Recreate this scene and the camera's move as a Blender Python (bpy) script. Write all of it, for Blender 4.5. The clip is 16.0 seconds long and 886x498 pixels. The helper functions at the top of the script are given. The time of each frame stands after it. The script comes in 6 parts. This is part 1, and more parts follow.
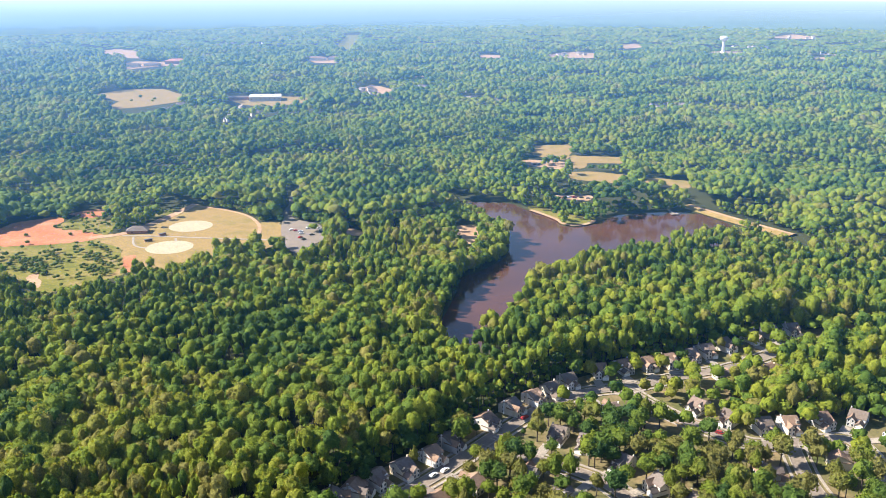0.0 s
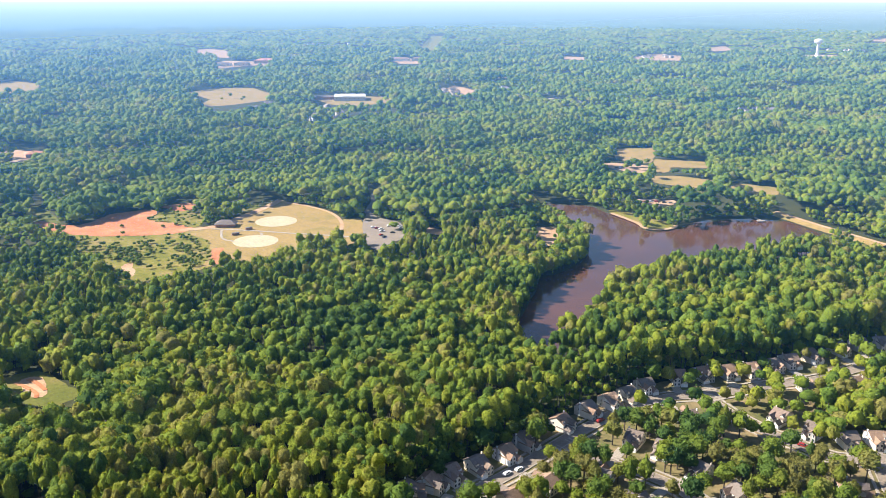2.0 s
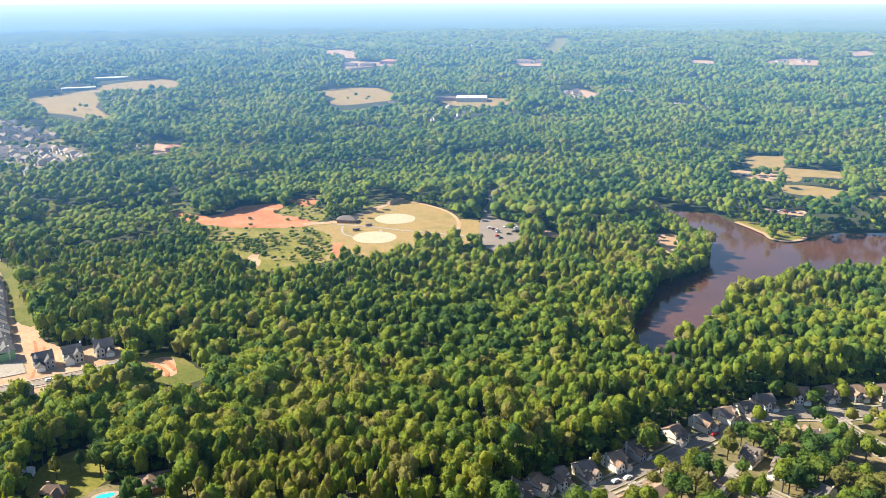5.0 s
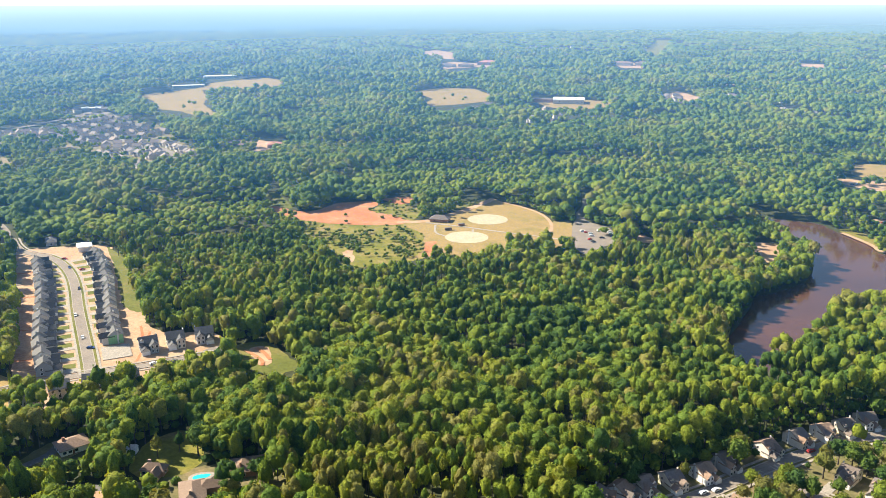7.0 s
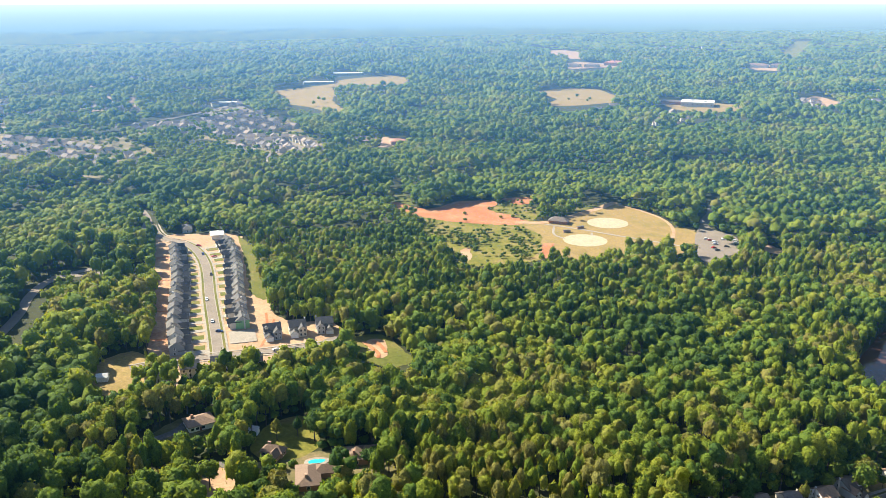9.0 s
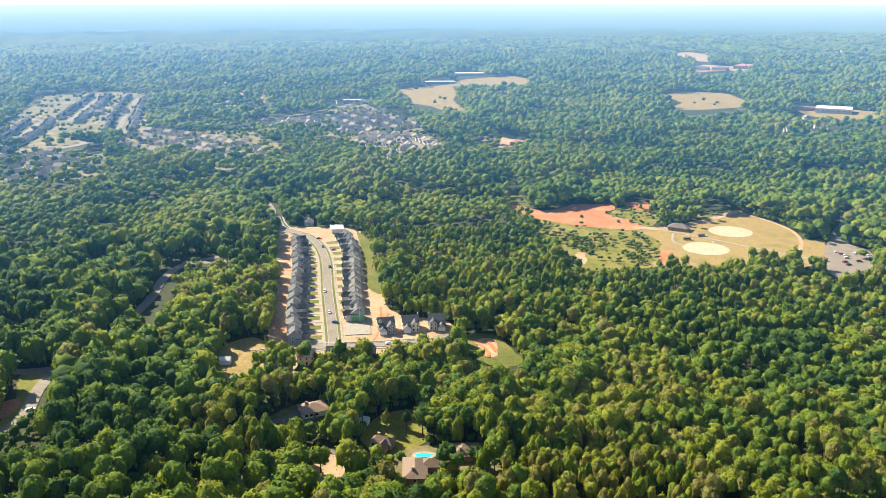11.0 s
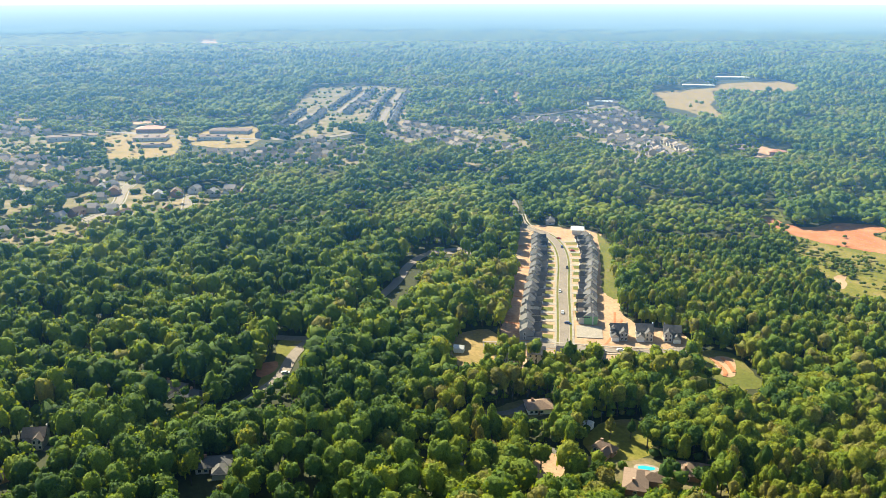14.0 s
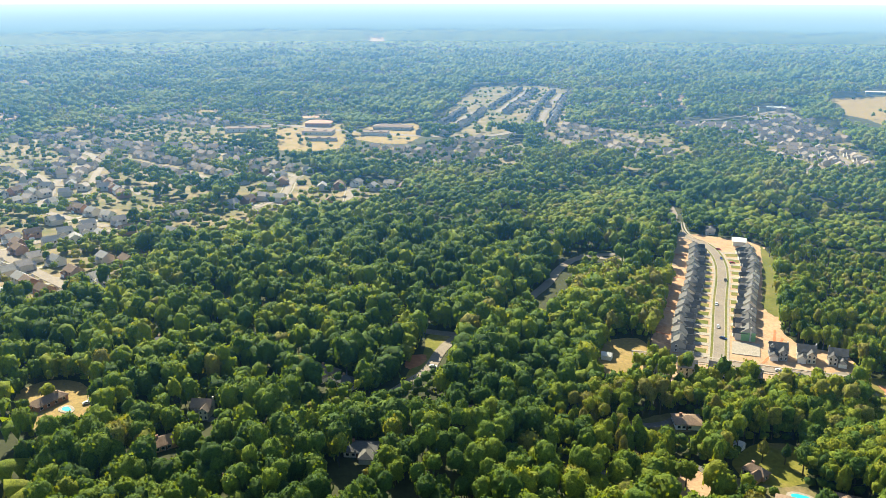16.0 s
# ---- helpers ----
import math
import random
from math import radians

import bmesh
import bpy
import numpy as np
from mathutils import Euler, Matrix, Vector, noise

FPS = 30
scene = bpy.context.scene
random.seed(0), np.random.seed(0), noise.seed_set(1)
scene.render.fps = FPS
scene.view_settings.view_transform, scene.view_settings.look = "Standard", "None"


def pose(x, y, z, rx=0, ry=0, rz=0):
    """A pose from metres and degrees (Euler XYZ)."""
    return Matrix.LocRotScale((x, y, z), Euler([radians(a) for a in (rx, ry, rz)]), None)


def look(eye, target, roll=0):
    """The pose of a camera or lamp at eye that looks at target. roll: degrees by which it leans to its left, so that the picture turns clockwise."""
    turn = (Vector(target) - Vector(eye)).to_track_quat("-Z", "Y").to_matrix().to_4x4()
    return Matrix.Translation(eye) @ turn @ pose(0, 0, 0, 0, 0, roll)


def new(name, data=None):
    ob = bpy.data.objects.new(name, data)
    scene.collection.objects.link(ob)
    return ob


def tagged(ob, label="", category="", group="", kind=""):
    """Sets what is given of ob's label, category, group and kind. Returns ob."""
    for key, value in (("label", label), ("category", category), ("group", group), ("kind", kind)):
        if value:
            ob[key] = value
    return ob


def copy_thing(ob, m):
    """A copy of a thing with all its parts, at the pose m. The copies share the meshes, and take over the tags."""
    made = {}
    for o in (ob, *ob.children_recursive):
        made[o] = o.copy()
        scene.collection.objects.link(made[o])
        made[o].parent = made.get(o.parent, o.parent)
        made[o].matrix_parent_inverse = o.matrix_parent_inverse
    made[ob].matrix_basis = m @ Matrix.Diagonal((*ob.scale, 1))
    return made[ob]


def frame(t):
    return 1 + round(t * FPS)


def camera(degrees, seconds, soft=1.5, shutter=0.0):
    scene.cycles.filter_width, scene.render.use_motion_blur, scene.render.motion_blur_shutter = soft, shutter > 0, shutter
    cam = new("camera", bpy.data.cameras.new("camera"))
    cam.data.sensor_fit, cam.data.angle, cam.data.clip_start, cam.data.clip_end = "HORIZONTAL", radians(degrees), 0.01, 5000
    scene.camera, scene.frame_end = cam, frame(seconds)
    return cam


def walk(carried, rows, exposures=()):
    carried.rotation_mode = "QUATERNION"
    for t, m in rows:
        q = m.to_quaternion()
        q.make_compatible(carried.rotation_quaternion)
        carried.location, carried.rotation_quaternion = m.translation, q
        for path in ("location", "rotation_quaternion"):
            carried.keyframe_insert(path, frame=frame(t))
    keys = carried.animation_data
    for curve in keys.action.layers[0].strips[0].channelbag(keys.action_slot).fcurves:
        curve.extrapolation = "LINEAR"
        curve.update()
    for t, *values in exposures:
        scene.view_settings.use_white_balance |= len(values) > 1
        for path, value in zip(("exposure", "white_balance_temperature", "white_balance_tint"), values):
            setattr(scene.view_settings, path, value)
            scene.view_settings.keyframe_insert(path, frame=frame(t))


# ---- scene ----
# seconds, x, y, z, pitch, roll, yaw: the aircraft hovers and turns to its left
cam = camera(55.05, 16.0, soft=0.55)
ROWS = [
    (0.0, 0.00, 0.00, 200.00, -16.848, 0.072, 0.000),
    (0.5, -0.31, -1.18, 200.07, -16.828, 0.073, 1.595),
    (1.0, -0.53, -2.36, 200.12, -16.805, 0.062, 2.727),
    (1.5, -0.68, -3.32, 200.13, -16.780, 0.044, 3.987),
    (2.0, -0.94, -3.96, 200.12, -16.767, 0.058, 5.454),
    (2.5, -1.09, -4.38, 200.11, -16.736, 0.066, 6.622),
    (3.0, -1.07, -4.70, 200.10, -16.720, 0.056, 7.819),
    (3.5, -1.06, -5.03, 200.08, -16.705, 0.038, 9.126),
    (4.0, -1.09, -5.41, 200.05, -16.686, 0.015, 10.695),
    (6.5, 0.28, -8.49, 200.20, -16.581, -0.062, 18.088),
    (7.0, 0.45, -9.08, 200.52, -16.574, -0.060, 20.022),
    (7.5, 0.64, -9.61, 200.90, -16.583, -0.050, 22.066),
    (8.0, 0.92, -10.11, 201.34, -16.595, -0.044, 23.940),
    (8.5, 1.19, -10.75, 201.79, -16.622, -0.039, 26.024),
    (9.0, 1.39, -11.49, 202.22, -16.654, -0.037, 28.253),
    (11.5, 2.39, -13.13, 202.68, -16.614, 0.006, 38.964),
    (12.0, 2.82, -13.54, 203.00, -16.617, -0.008, 42.166),
    (12.5, 3.24, -14.16, 203.32, -16.633, -0.018, 45.248),
    (13.0, 3.77, -14.53, 203.59, -16.639, -0.050, 47.839),
    (13.5, 4.25, -14.42, 203.77, -16.641, -0.027, 50.559),
    (14.0, 4.47, -14.50, 203.95, -16.652, -0.039, 53.007),
    (14.5, 4.82, -14.69, 204.26, -16.660, -0.023, 55.284),
    (15.0, 5.33, -15.08, 204.66, -16.655, 0.010, 57.645),
    (15.5, 5.75, -15.62, 205.12, -16.669, 0.015, 60.560),
    (16.0, 6.15, -16.01, 205.59, -16.697, 0.050, 63.638),
]
walk(cam, [(t, pose(x, y, z, 90 + pitch, 0, yaw) @ pose(0, 0, 0, 0, 0, roll)) for t, x, y, z, pitch, roll, yaw in ROWS],
     exposures=[(t, 1.46, 6200 + 50 * t, 16 - 0.8 * t) for t in (0.0, 4.0, 8.0, 12.0, 16.0)])

# ---- light ----
SUN_AZ, SUN_EL = radians(84), radians(37)      # azimuth to the left of +y
sun_data = bpy.data.lights.new("sun", "SUN")
sun_data.energy, sun_data.angle, sun_data.color = 5.0, radians(0.6), (1.0, 0.91, 0.72)
sun = new("sun", sun_data)
sun_dir = Vector((-math.sin(SUN_AZ) * math.cos(SUN_EL), math.cos(SUN_AZ) * math.cos(SUN_EL), math.sin(SUN_EL)))
sun.matrix_world = look(sun_dir * 400, (0, 0, 0))
world = bpy.data.worlds.new("sky")
scene.world = world
world.use_nodes = True
wn = world.node_tree
sky = wn.nodes.new("ShaderNodeTexSky")
sky.sky_type, sky.sun_disc, sky.sun_elevation, sky.sun_rotation = "NISHITA", False, SUN_EL, -SUN_AZ
sky.dust_density, sky.ozone_density, sky.altitude = 0.7, 2.0, 300
wn.links.new(sky.outputs[0], wn.nodes["Background"].inputs[0])
wn.nodes["Background"].inputs[1].default_value = 0.08

# ---- materials ----


def nodes(name):
    m = bpy.data.materials.new(name)
    m.use_nodes = True
    return m, m.node_tree.nodes, m.node_tree.links, m.node_tree.nodes["Principled BSDF"]


def ramp(ns, stops):
    r = ns.new("ShaderNodeValToRGB")
    e = r.color_ramp.elements
    while len(e) < len(stops):
        e.new(0.5)
    for el, (p, c) in zip(e, stops):
        el.position, el.color = p, (*c, 1)
    return r


def noise_tex(ns, ls, scale, detail=4, rough=0.55, coords=None):
    n = ns.new("ShaderNodeTexNoise")
    n.inputs["Scale"].default_value, n.inputs["Detail"].default_value, n.inputs["Roughness"].default_value = scale, detail, rough
    if coords:
        ls.new(coords, n.inputs["Vector"])
    return n


def mix_rgb(ns, ls, kind, fac, a, b):
    x = ns.new("ShaderNodeMix")
    x.data_type, x.blend_type = "RGBA", kind
    for sock, v in ((x.inputs[0], fac), (x.inputs[6], a), (x.inputs[7], b)):
        if hasattr(v, "is_linked"):
            ls.new(v, sock)
        elif isinstance(v, (int, float)):
            sock.default_value = v
        else:
            sock.default_value = (*v, 1)
    return x.outputs[2]


def soil(name, low, high, big=0.02, fine=0.6, rough=0.95, bump=0.3, third=None, spots=0.0):
    """Ground, grass, paving: broad patches, fine grain and a little relief, in metres."""
    m, ns, ls, b = nodes(name)
    pos = ns.new("ShaderNodeNewGeometry").outputs["Position"]
    n1, n2 = noise_tex(ns, ls, big, 5, 0.6, pos), noise_tex(ns, ls, fine, 6, 0.7, pos)
    stops = [(0.32, low), (0.66, high)] if third is None else [(0.3, low), (0.5, high), (0.72, third)]
    r = ramp(ns, stops)
    ls.new(n1.outputs[0], r.inputs[0])
    g = ramp(ns, [(0.25, (0.62, 0.62, 0.62)), (0.75, (1.25, 1.25, 1.25))])
    ls.new(n2.outputs[0], g.inputs[0])
    ls.new(mix_rgb(ns, ls, "MULTIPLY", 1.0, r.outputs[0], g.outputs[0]), b.inputs["Base Color"])
    b.inputs["Roughness"].default_value = rough
    b.inputs["Specular IOR Level"].default_value = 0.2
    bp = ns.new("ShaderNodeBump")
    bp.inputs["Strength"].default_value, bp.inputs["Distance"].default_value = bump, 0.4
    ls.new(n2.outputs[0], bp.inputs["Height"])
    ls.new(bp.outputs[0], b.inputs["Normal"])
    return m


def foliage(name, stops, stand=0.010, clump=0.75, glow=0.30, per_object=False):
    """Leaves: a tone for every tree, stands of one kind, lit and gappy clumps."""
    m, ns, ls, b = nodes(name)
    geo = ns.new("ShaderNodeNewGeometry")
    pos = geo.outputs["Position"]
    if per_object:
        seed = ns.new("ShaderNodeObjectInfo").outputs["Random"]
    else:
        tone = ns.new("ShaderNodeAttribute")
        tone.attribute_name = "tone"
        seed = tone.outputs["Fac"]
    leafy = ns.new("ShaderNodeMath")
    leafy.operation = "MULTIPLY_ADD"
    ls.new(geo.outputs["Random Per Island"], leafy.inputs[0])
    leafy.inputs[1].default_value = 0.16
    ls.new(seed, leafy.inputs[2])
    seed = leafy.outputs[0]
    n1, n2 = noise_tex(ns, ls, stand, 4, 0.6, pos), noise_tex(ns, ls, clump, 5, 0.75, pos)
    s = ns.new("ShaderNodeMath")
    s.operation = "MULTIPLY_ADD"
    ls.new(n1.outputs[0], s.inputs[0])
    s.inputs[1].default_value = 2.0
    a = ns.new("ShaderNodeMath")
    a.operation = "MULTIPLY_ADD"
    ls.new(seed, a.inputs[0])
    a.inputs[1].default_value, a.inputs[2].default_value = 0.90, -0.96
    ls.new(a.outputs[0], s.inputs[2])
    r = ramp(ns, stops)
    ls.new(s.outputs[0], r.inputs[0])
    n3 = noise_tex(ns, ls, 1.7, 4, 0.75, pos)
    leaf = ns.new("ShaderNodeMath")
    leaf.operation = "MULTIPLY_ADD"
    ls.new(n3.outputs[0], leaf.inputs[0])
    leaf.inputs[1].default_value = 0.55
    half = ns.new("ShaderNodeMath")
    half.operation = "MULTIPLY"
    ls.new(n2.outputs[0], half.inputs[0])
    half.inputs[1].default_value = 0.45
    ls.new(half.outputs[0], leaf.inputs[2])
    g = ramp(ns, [(0.36, (0.42, 0.48, 0.52)), (0.64, (1.52, 1.42, 1.2))])
    ls.new(leaf.outputs[0], g.inputs[0])
    col = mix_rgb(ns, ls, "MULTIPLY", 1.0, r.outputs[0], g.outputs[0])
    ls.new(col, b.inputs["Base Color"])
    b.inputs["Roughness"].default_value = 0.75
    b.inputs["Specular IOR Level"].default_value = 0.1
    bp = ns.new("ShaderNodeBump")
    bp.inputs["Strength"].default_value, bp.inputs["Distance"].default_value = 1.0, 1.3
    ls.new(leaf.outputs[0], bp.inputs["Height"])
    ls.new(bp.outputs[0], b.inputs["Normal"])
    tr = ns.new("ShaderNodeBsdfTranslucent")
    ls.new(mix_rgb(ns, ls, "MULTIPLY", 1.0, col, (1.55, 1.35, 0.4)), tr.inputs[0])
    mx = ns.new("ShaderNodeMixShader")
    mx.inputs[0].default_value = glow
    ls.new(b.outputs[0], mx.inputs[1])
    ls.new(tr.outputs[0], mx.inputs[2])
    ls.new(mx.outputs[0], ns["Material Output"].inputs[0])
    return m


def painted(name, stops, rough=0.7, scale=1.5, dirt=0.25, bump=0.15, lines=0.0, island=False):
    """Siding, shingles, masonry: a tone for each object, weathered, with courses if lines is their height."""
    m, ns, ls, b = nodes(name)
    r = ramp(ns, stops)
    r.color_ramp.interpolation = "CONSTANT" if len(stops) > 3 else "LINEAR"
    geo = ns.new("ShaderNodeNewGeometry")
    pos = geo.outputs["Position"]
    ls.new(geo.outputs["Random Per Island"] if island else ns.new("ShaderNodeObjectInfo").outputs["Random"], r.inputs[0])
    n = noise_tex(ns, ls, scale, 5, 0.7, pos)
    g = ramp(ns, [(0.3, (1 - dirt,) * 3), (0.7, (1 + dirt * 0.5,) * 3)])
    ls.new(n.outputs[0], g.inputs[0])
    ls.new(mix_rgb(ns, ls, "MULTIPLY", 1.0, r.outputs[0], g.outputs[0]), b.inputs["Base Color"])
    b.inputs["Roughness"].default_value, b.inputs["Specular IOR Level"].default_value = rough, 0.5 if rough < 0.5 else 0.2
    bp = ns.new("ShaderNodeBump")
    bp.inputs["Strength"].default_value, bp.inputs["Distance"].default_value = bump, 0.08
    if lines:
        w = ns.new("ShaderNodeTexWave")
        w.bands_direction, w.wave_profile = "Z", "SAW"
        w.inputs["Scale"].default_value = 0.314 / lines
        ls.new(pos, w.inputs["Vector"])
        ls.new(w.outputs[1], bp.inputs["Height"])
    else:
        ls.new(n.outputs[0], bp.inputs["Height"])
    ls.new(bp.outputs[0], b.inputs["Normal"])
    return m


def plain(name, col, rough=0.6, metal=0.0):
    m, ns, ls, b = nodes(name)
    n = noise_tex(ns, ls, 2.0, 4, 0.6, ns.new("ShaderNodeNewGeometry").outputs["Position"])
    g = ramp(ns, [(0.3, tuple(c * 0.82 for c in col)), (0.7, tuple(min(1, c * 1.1) for c in col))])
    ls.new(n.outputs[0], g.inputs[0])
    ls.new(g.outputs[0], b.inputs["Base Color"])
    b.inputs["Roughness"].default_value, b.inputs["Metallic"].default_value = rough, metal
    return m


GREENS = [(0.06, (0.054, 0.110, 0.027)), (0.26, (0.088, 0.156, 0.029)), (0.46, (0.139, 0.215, 0.034)),
          (0.68, (0.204, 0.262, 0.031)), (0.86, (0.238, 0.275, 0.035)), (0.99, (0.220, 0.216, 0.062))]
M_WOOD = foliage("woodland_leaves", GREENS)
M_TREE = foliage("tree_leaves", [(0.05, (0.045, 0.100, 0.034)), (0.3, (0.082, 0.148, 0.034)), (0.5, (0.125, 0.190, 0.034)), (0.7, (0.172, 0.228, 0.030)), (0.9, (0.190, 0.190, 0.060))], per_object=True)
M_SHRUB = foliage("shrub_leaves", [(0.1, (0.060, 0.11, 0.025)), (0.6, (0.10, 0.16, 0.03)), (0.95, (0.17, 0.20, 0.05))])
M_BARK = plain("bark", (0.075, 0.060, 0.046), 0.9)
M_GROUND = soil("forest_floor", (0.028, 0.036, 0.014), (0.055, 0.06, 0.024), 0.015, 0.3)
M_YARD = soil("yard_ground", (0.080, 0.096, 0.028), (0.150, 0.130, 0.058), 0.05, 0.5, third=(0.270, 0.190, 0.110))
M_TOWN = soil("town_yards", (0.098, 0.108, 0.034), (0.180, 0.148, 0.074), 0.03, 0.4, third=(0.320, 0.235, 0.140))
M_DRY = soil("dry_grass", (0.215, 0.158, 0.056), (0.295, 0.205, 0.080), 0.03, 0.5, third=(0.172, 0.150, 0.044))
M_GRASS = soil("lawn_grass", (0.080, 0.098, 0.016), (0.120, 0.126, 0.024), 0.04, 0.5, third=(0.190, 0.152, 0.052))
M_SCRUB = soil("scrub_grass", (0.110, 0.120, 0.016), (0.170, 0.158, 0.026), 0.05, 0.4, third=(0.270, 0.195, 0.078))
M_RED = soil("red_clay", (0.355, 0.130, 0.056), (0.400, 0.162, 0.076), 0.04, 0.35, third=(0.390, 0.225, 0.120))
M_CLAY = soil("pale_clay", (0.345, 0.175, 0.098), (0.400, 0.245, 0.150), 0.05, 0.4, third=(0.430, 0.300, 0.200))
M_SAND = soil("pale_soil", (0.350, 0.215, 0.125), (0.440, 0.305, 0.195), 0.06, 0.5)
M_INFIELD = soil("pale_infield", (0.395, 0.335, 0.225), (0.440, 0.380, 0.262), 0.1, 0.6, bump=0.08)
M_ASPHALT = soil("worn_asphalt", (0.112, 0.105, 0.098), (0.158, 0.143, 0.131), 0.08, 0.9, 0.85, 0.08)
M_STREET = soil("pale_street", (0.190, 0.160, 0.132), (0.240, 0.200, 0.162), 0.07, 0.9, 0.85, 0.08)
M_CONCRETE = soil("concrete", (0.270, 0.240, 0.200), (0.340, 0.300, 0.250), 0.3, 1.2, 0.85, 0.08)
SIDING = [(0.0, (0.736, 0.681, 0.607)), (0.22, (0.570, 0.515, 0.432)), (0.4, (0.736, 0.718, 0.681)), (0.6, (0.423, 0.414, 0.396)), (0.78, (0.644, 0.570, 0.460))]
M_WALL = painted("siding", SIDING, 0.75, 1.0, 0.12, 0.4, 0.2)
M_WALLFAR = painted("far_siding", [(p, (r * 0.98, g * 0.93, b * 0.86)) for p, (r, g, b) in SIDING], 0.75, 1.0, 0.12, 0.0, 0.0, True)
M_WALLGREY = painted("grey_siding", [(0.0, (0.368, 0.368, 0.360)), (0.3, (0.480, 0.464, 0.440)), (0.55, (0.272, 0.288, 0.304)), (0.8, (0.544, 0.520, 0.480))], 0.75, 1.0, 0.12, 0.4, 0.2)
M_BRICK = painted("brick_wall", [(0, (0.34, 0.17, 0.11)), (0.5, (0.42, 0.24, 0.16)), (1, (0.48, 0.33, 0.24))], 0.9, 3, 0.25, 0.3, 0.08)
SHINGLES = [(0.0, (0.105, 0.090, 0.078)), (0.25, (0.135, 0.108, 0.090)), (0.45, (0.160, 0.115, 0.085)), (0.65, (0.112, 0.100, 0.092)), (0.85, (0.175, 0.128, 0.096))]
M_ROOF = painted("roof_shingles", [(p, (r * 1.6, g * 1.5, b * 1.45)) for p, (r, g, b) in SHINGLES], 0.9, 1.2, 0.3, 0.5, 0.18)
M_ROOFFAR = painted("far_shingles", [(0.0, (0.200, 0.175, 0.160)), (0.3, (0.270, 0.225, 0.190)), (0.55, (0.160, 0.148, 0.140)), (0.8, (0.300, 0.240, 0.200))], 0.9, 1.2, 0.3, 0.0, 0.0, True)
M_ROOFGREY = painted("grey_shingles", [(0.0, (0.085, 0.086, 0.090)), (0.3, (0.118, 0.117, 0.120)), (0.55, (0.066, 0.069, 0.074)), (0.8, (0.140, 0.137, 0.133))], 0.9, 1.2, 0.25, 0.5, 0.18)
M_ROOFPALE = painted("pale_shingles", [(0.0, (0.30, 0.29, 0.28)), (0.3, (0.38, 0.35, 0.31)), (0.55, (0.22, 0.22, 0.22)), (0.8, (0.42, 0.36, 0.31))], 0.9, 1.2, 0.25, 0.3, 0.18)
M_ROOFTAN = painted("brown_shingles", [(0, (0.173, 0.119, 0.086)), (1, (0.223, 0.158, 0.119))], 0.9, 1.2, 0.25, 0.5, 0.18)
M_ROOFWHITE = plain("white_roof", (0.64, 0.63, 0.60), 0.7)
M_ROOFRED = plain("terracotta_roof", (0.48, 0.21, 0.13), 0.8)
M_SHEATH = plain("green_sheathing", (0.22, 0.42, 0.20), 0.7)
M_TRIM = plain("white_trim", (0.80, 0.79, 0.76), 0.6)
M_GLASS = plain("window_glass", (0.03, 0.04, 0.05), 0.08)
M_DOOR = plain("painted_door", (0.16, 0.07, 0.05), 0.5)
M_TYRE = plain("tyre_rubber", (0.02, 0.02, 0.02), 0.8)
M_CAR = painted("car_paint", [(0.0, (0.75, 0.75, 0.74)), (0.3, (0.04, 0.04, 0.045)), (0.5, (0.30, 0.31, 0.33)), (0.7, (0.30, 0.03, 0.03)), (0.82, (0.62, 0.63, 0.64)), (0.93, (0.04, 0.08, 0.2))], 0.25, 1, 0.03, 0.0)
M_POOL = plain("pool_water", (0.03, 0.50, 0.55), 0.08)
M_TIMBER = plain("weathered_timber", (0.33, 0.26, 0.19), 0.85)
M_STEEL = plain("galvanised_steel", (0.22, 0.23, 0.24), 0.6, 0.0)


def water_material():
    m, ns, ls, b = nodes("muddy_water")
    pos = ns.new("ShaderNodeNewGeometry").outputs["Position"]
    n = noise_tex(ns, ls, 0.012, 4, 0.5, pos)
    r = ramp(ns, [(0.35, (0.058, 0.031, 0.026)), (0.65, (0.095, 0.044, 0.030))])
    ls.new(n.outputs[0], r.inputs[0])
    ls.new(r.outputs[0], b.inputs["Base Color"])
    b.inputs["Roughness"].default_value = 0.12
    b.inputs["IOR"].default_value = 1.33
    w = noise_tex(ns, ls, 0.9, 4, 0.6, pos)
    bp = ns.new("ShaderNodeBump")
    bp.inputs["Strength"].default_value, bp.inputs["Distance"].default_value = 0.12, 0.12
    ls.new(w.outputs[0], bp.inputs["Height"])
    ls.new(bp.outputs[0], b.inputs["Normal"])
    return m


M_WATER = water_material()

# ---- builders ----


def part(name, bm, material, parent=None, label=""):
    me = bpy.data.meshes.new(name)
    bm.to_mesh(me)
    bm.free()
    me.materials.append(material)
    ob = new(name, me)
    ob.parent = parent
    return tagged(ob, label)


def array_mesh(name, verts, faces, material, smooth=False):
    """One mesh from numpy arrays of places and of triangles or quads."""
    me = bpy.data.meshes.new(name)
    k = faces.shape[1]
    me.vertices.add(len(verts))
    me.vertices.foreach_set("co", verts.astype(np.float32).ravel())
    me.loops.add(faces.size)
    me.loops.foreach_set("vertex_index", faces.astype(np.int32).ravel())
    me.polygons.add(len(faces))
    me.polygons.foreach_set("loop_start", np.arange(0, faces.size, k, dtype=np.int32))
    me.polygons.foreach_set("use_smooth", np.full(len(faces), smooth))
    me.update(calc_edges=True)
    me.materials.append(material)
    return new(name, me)


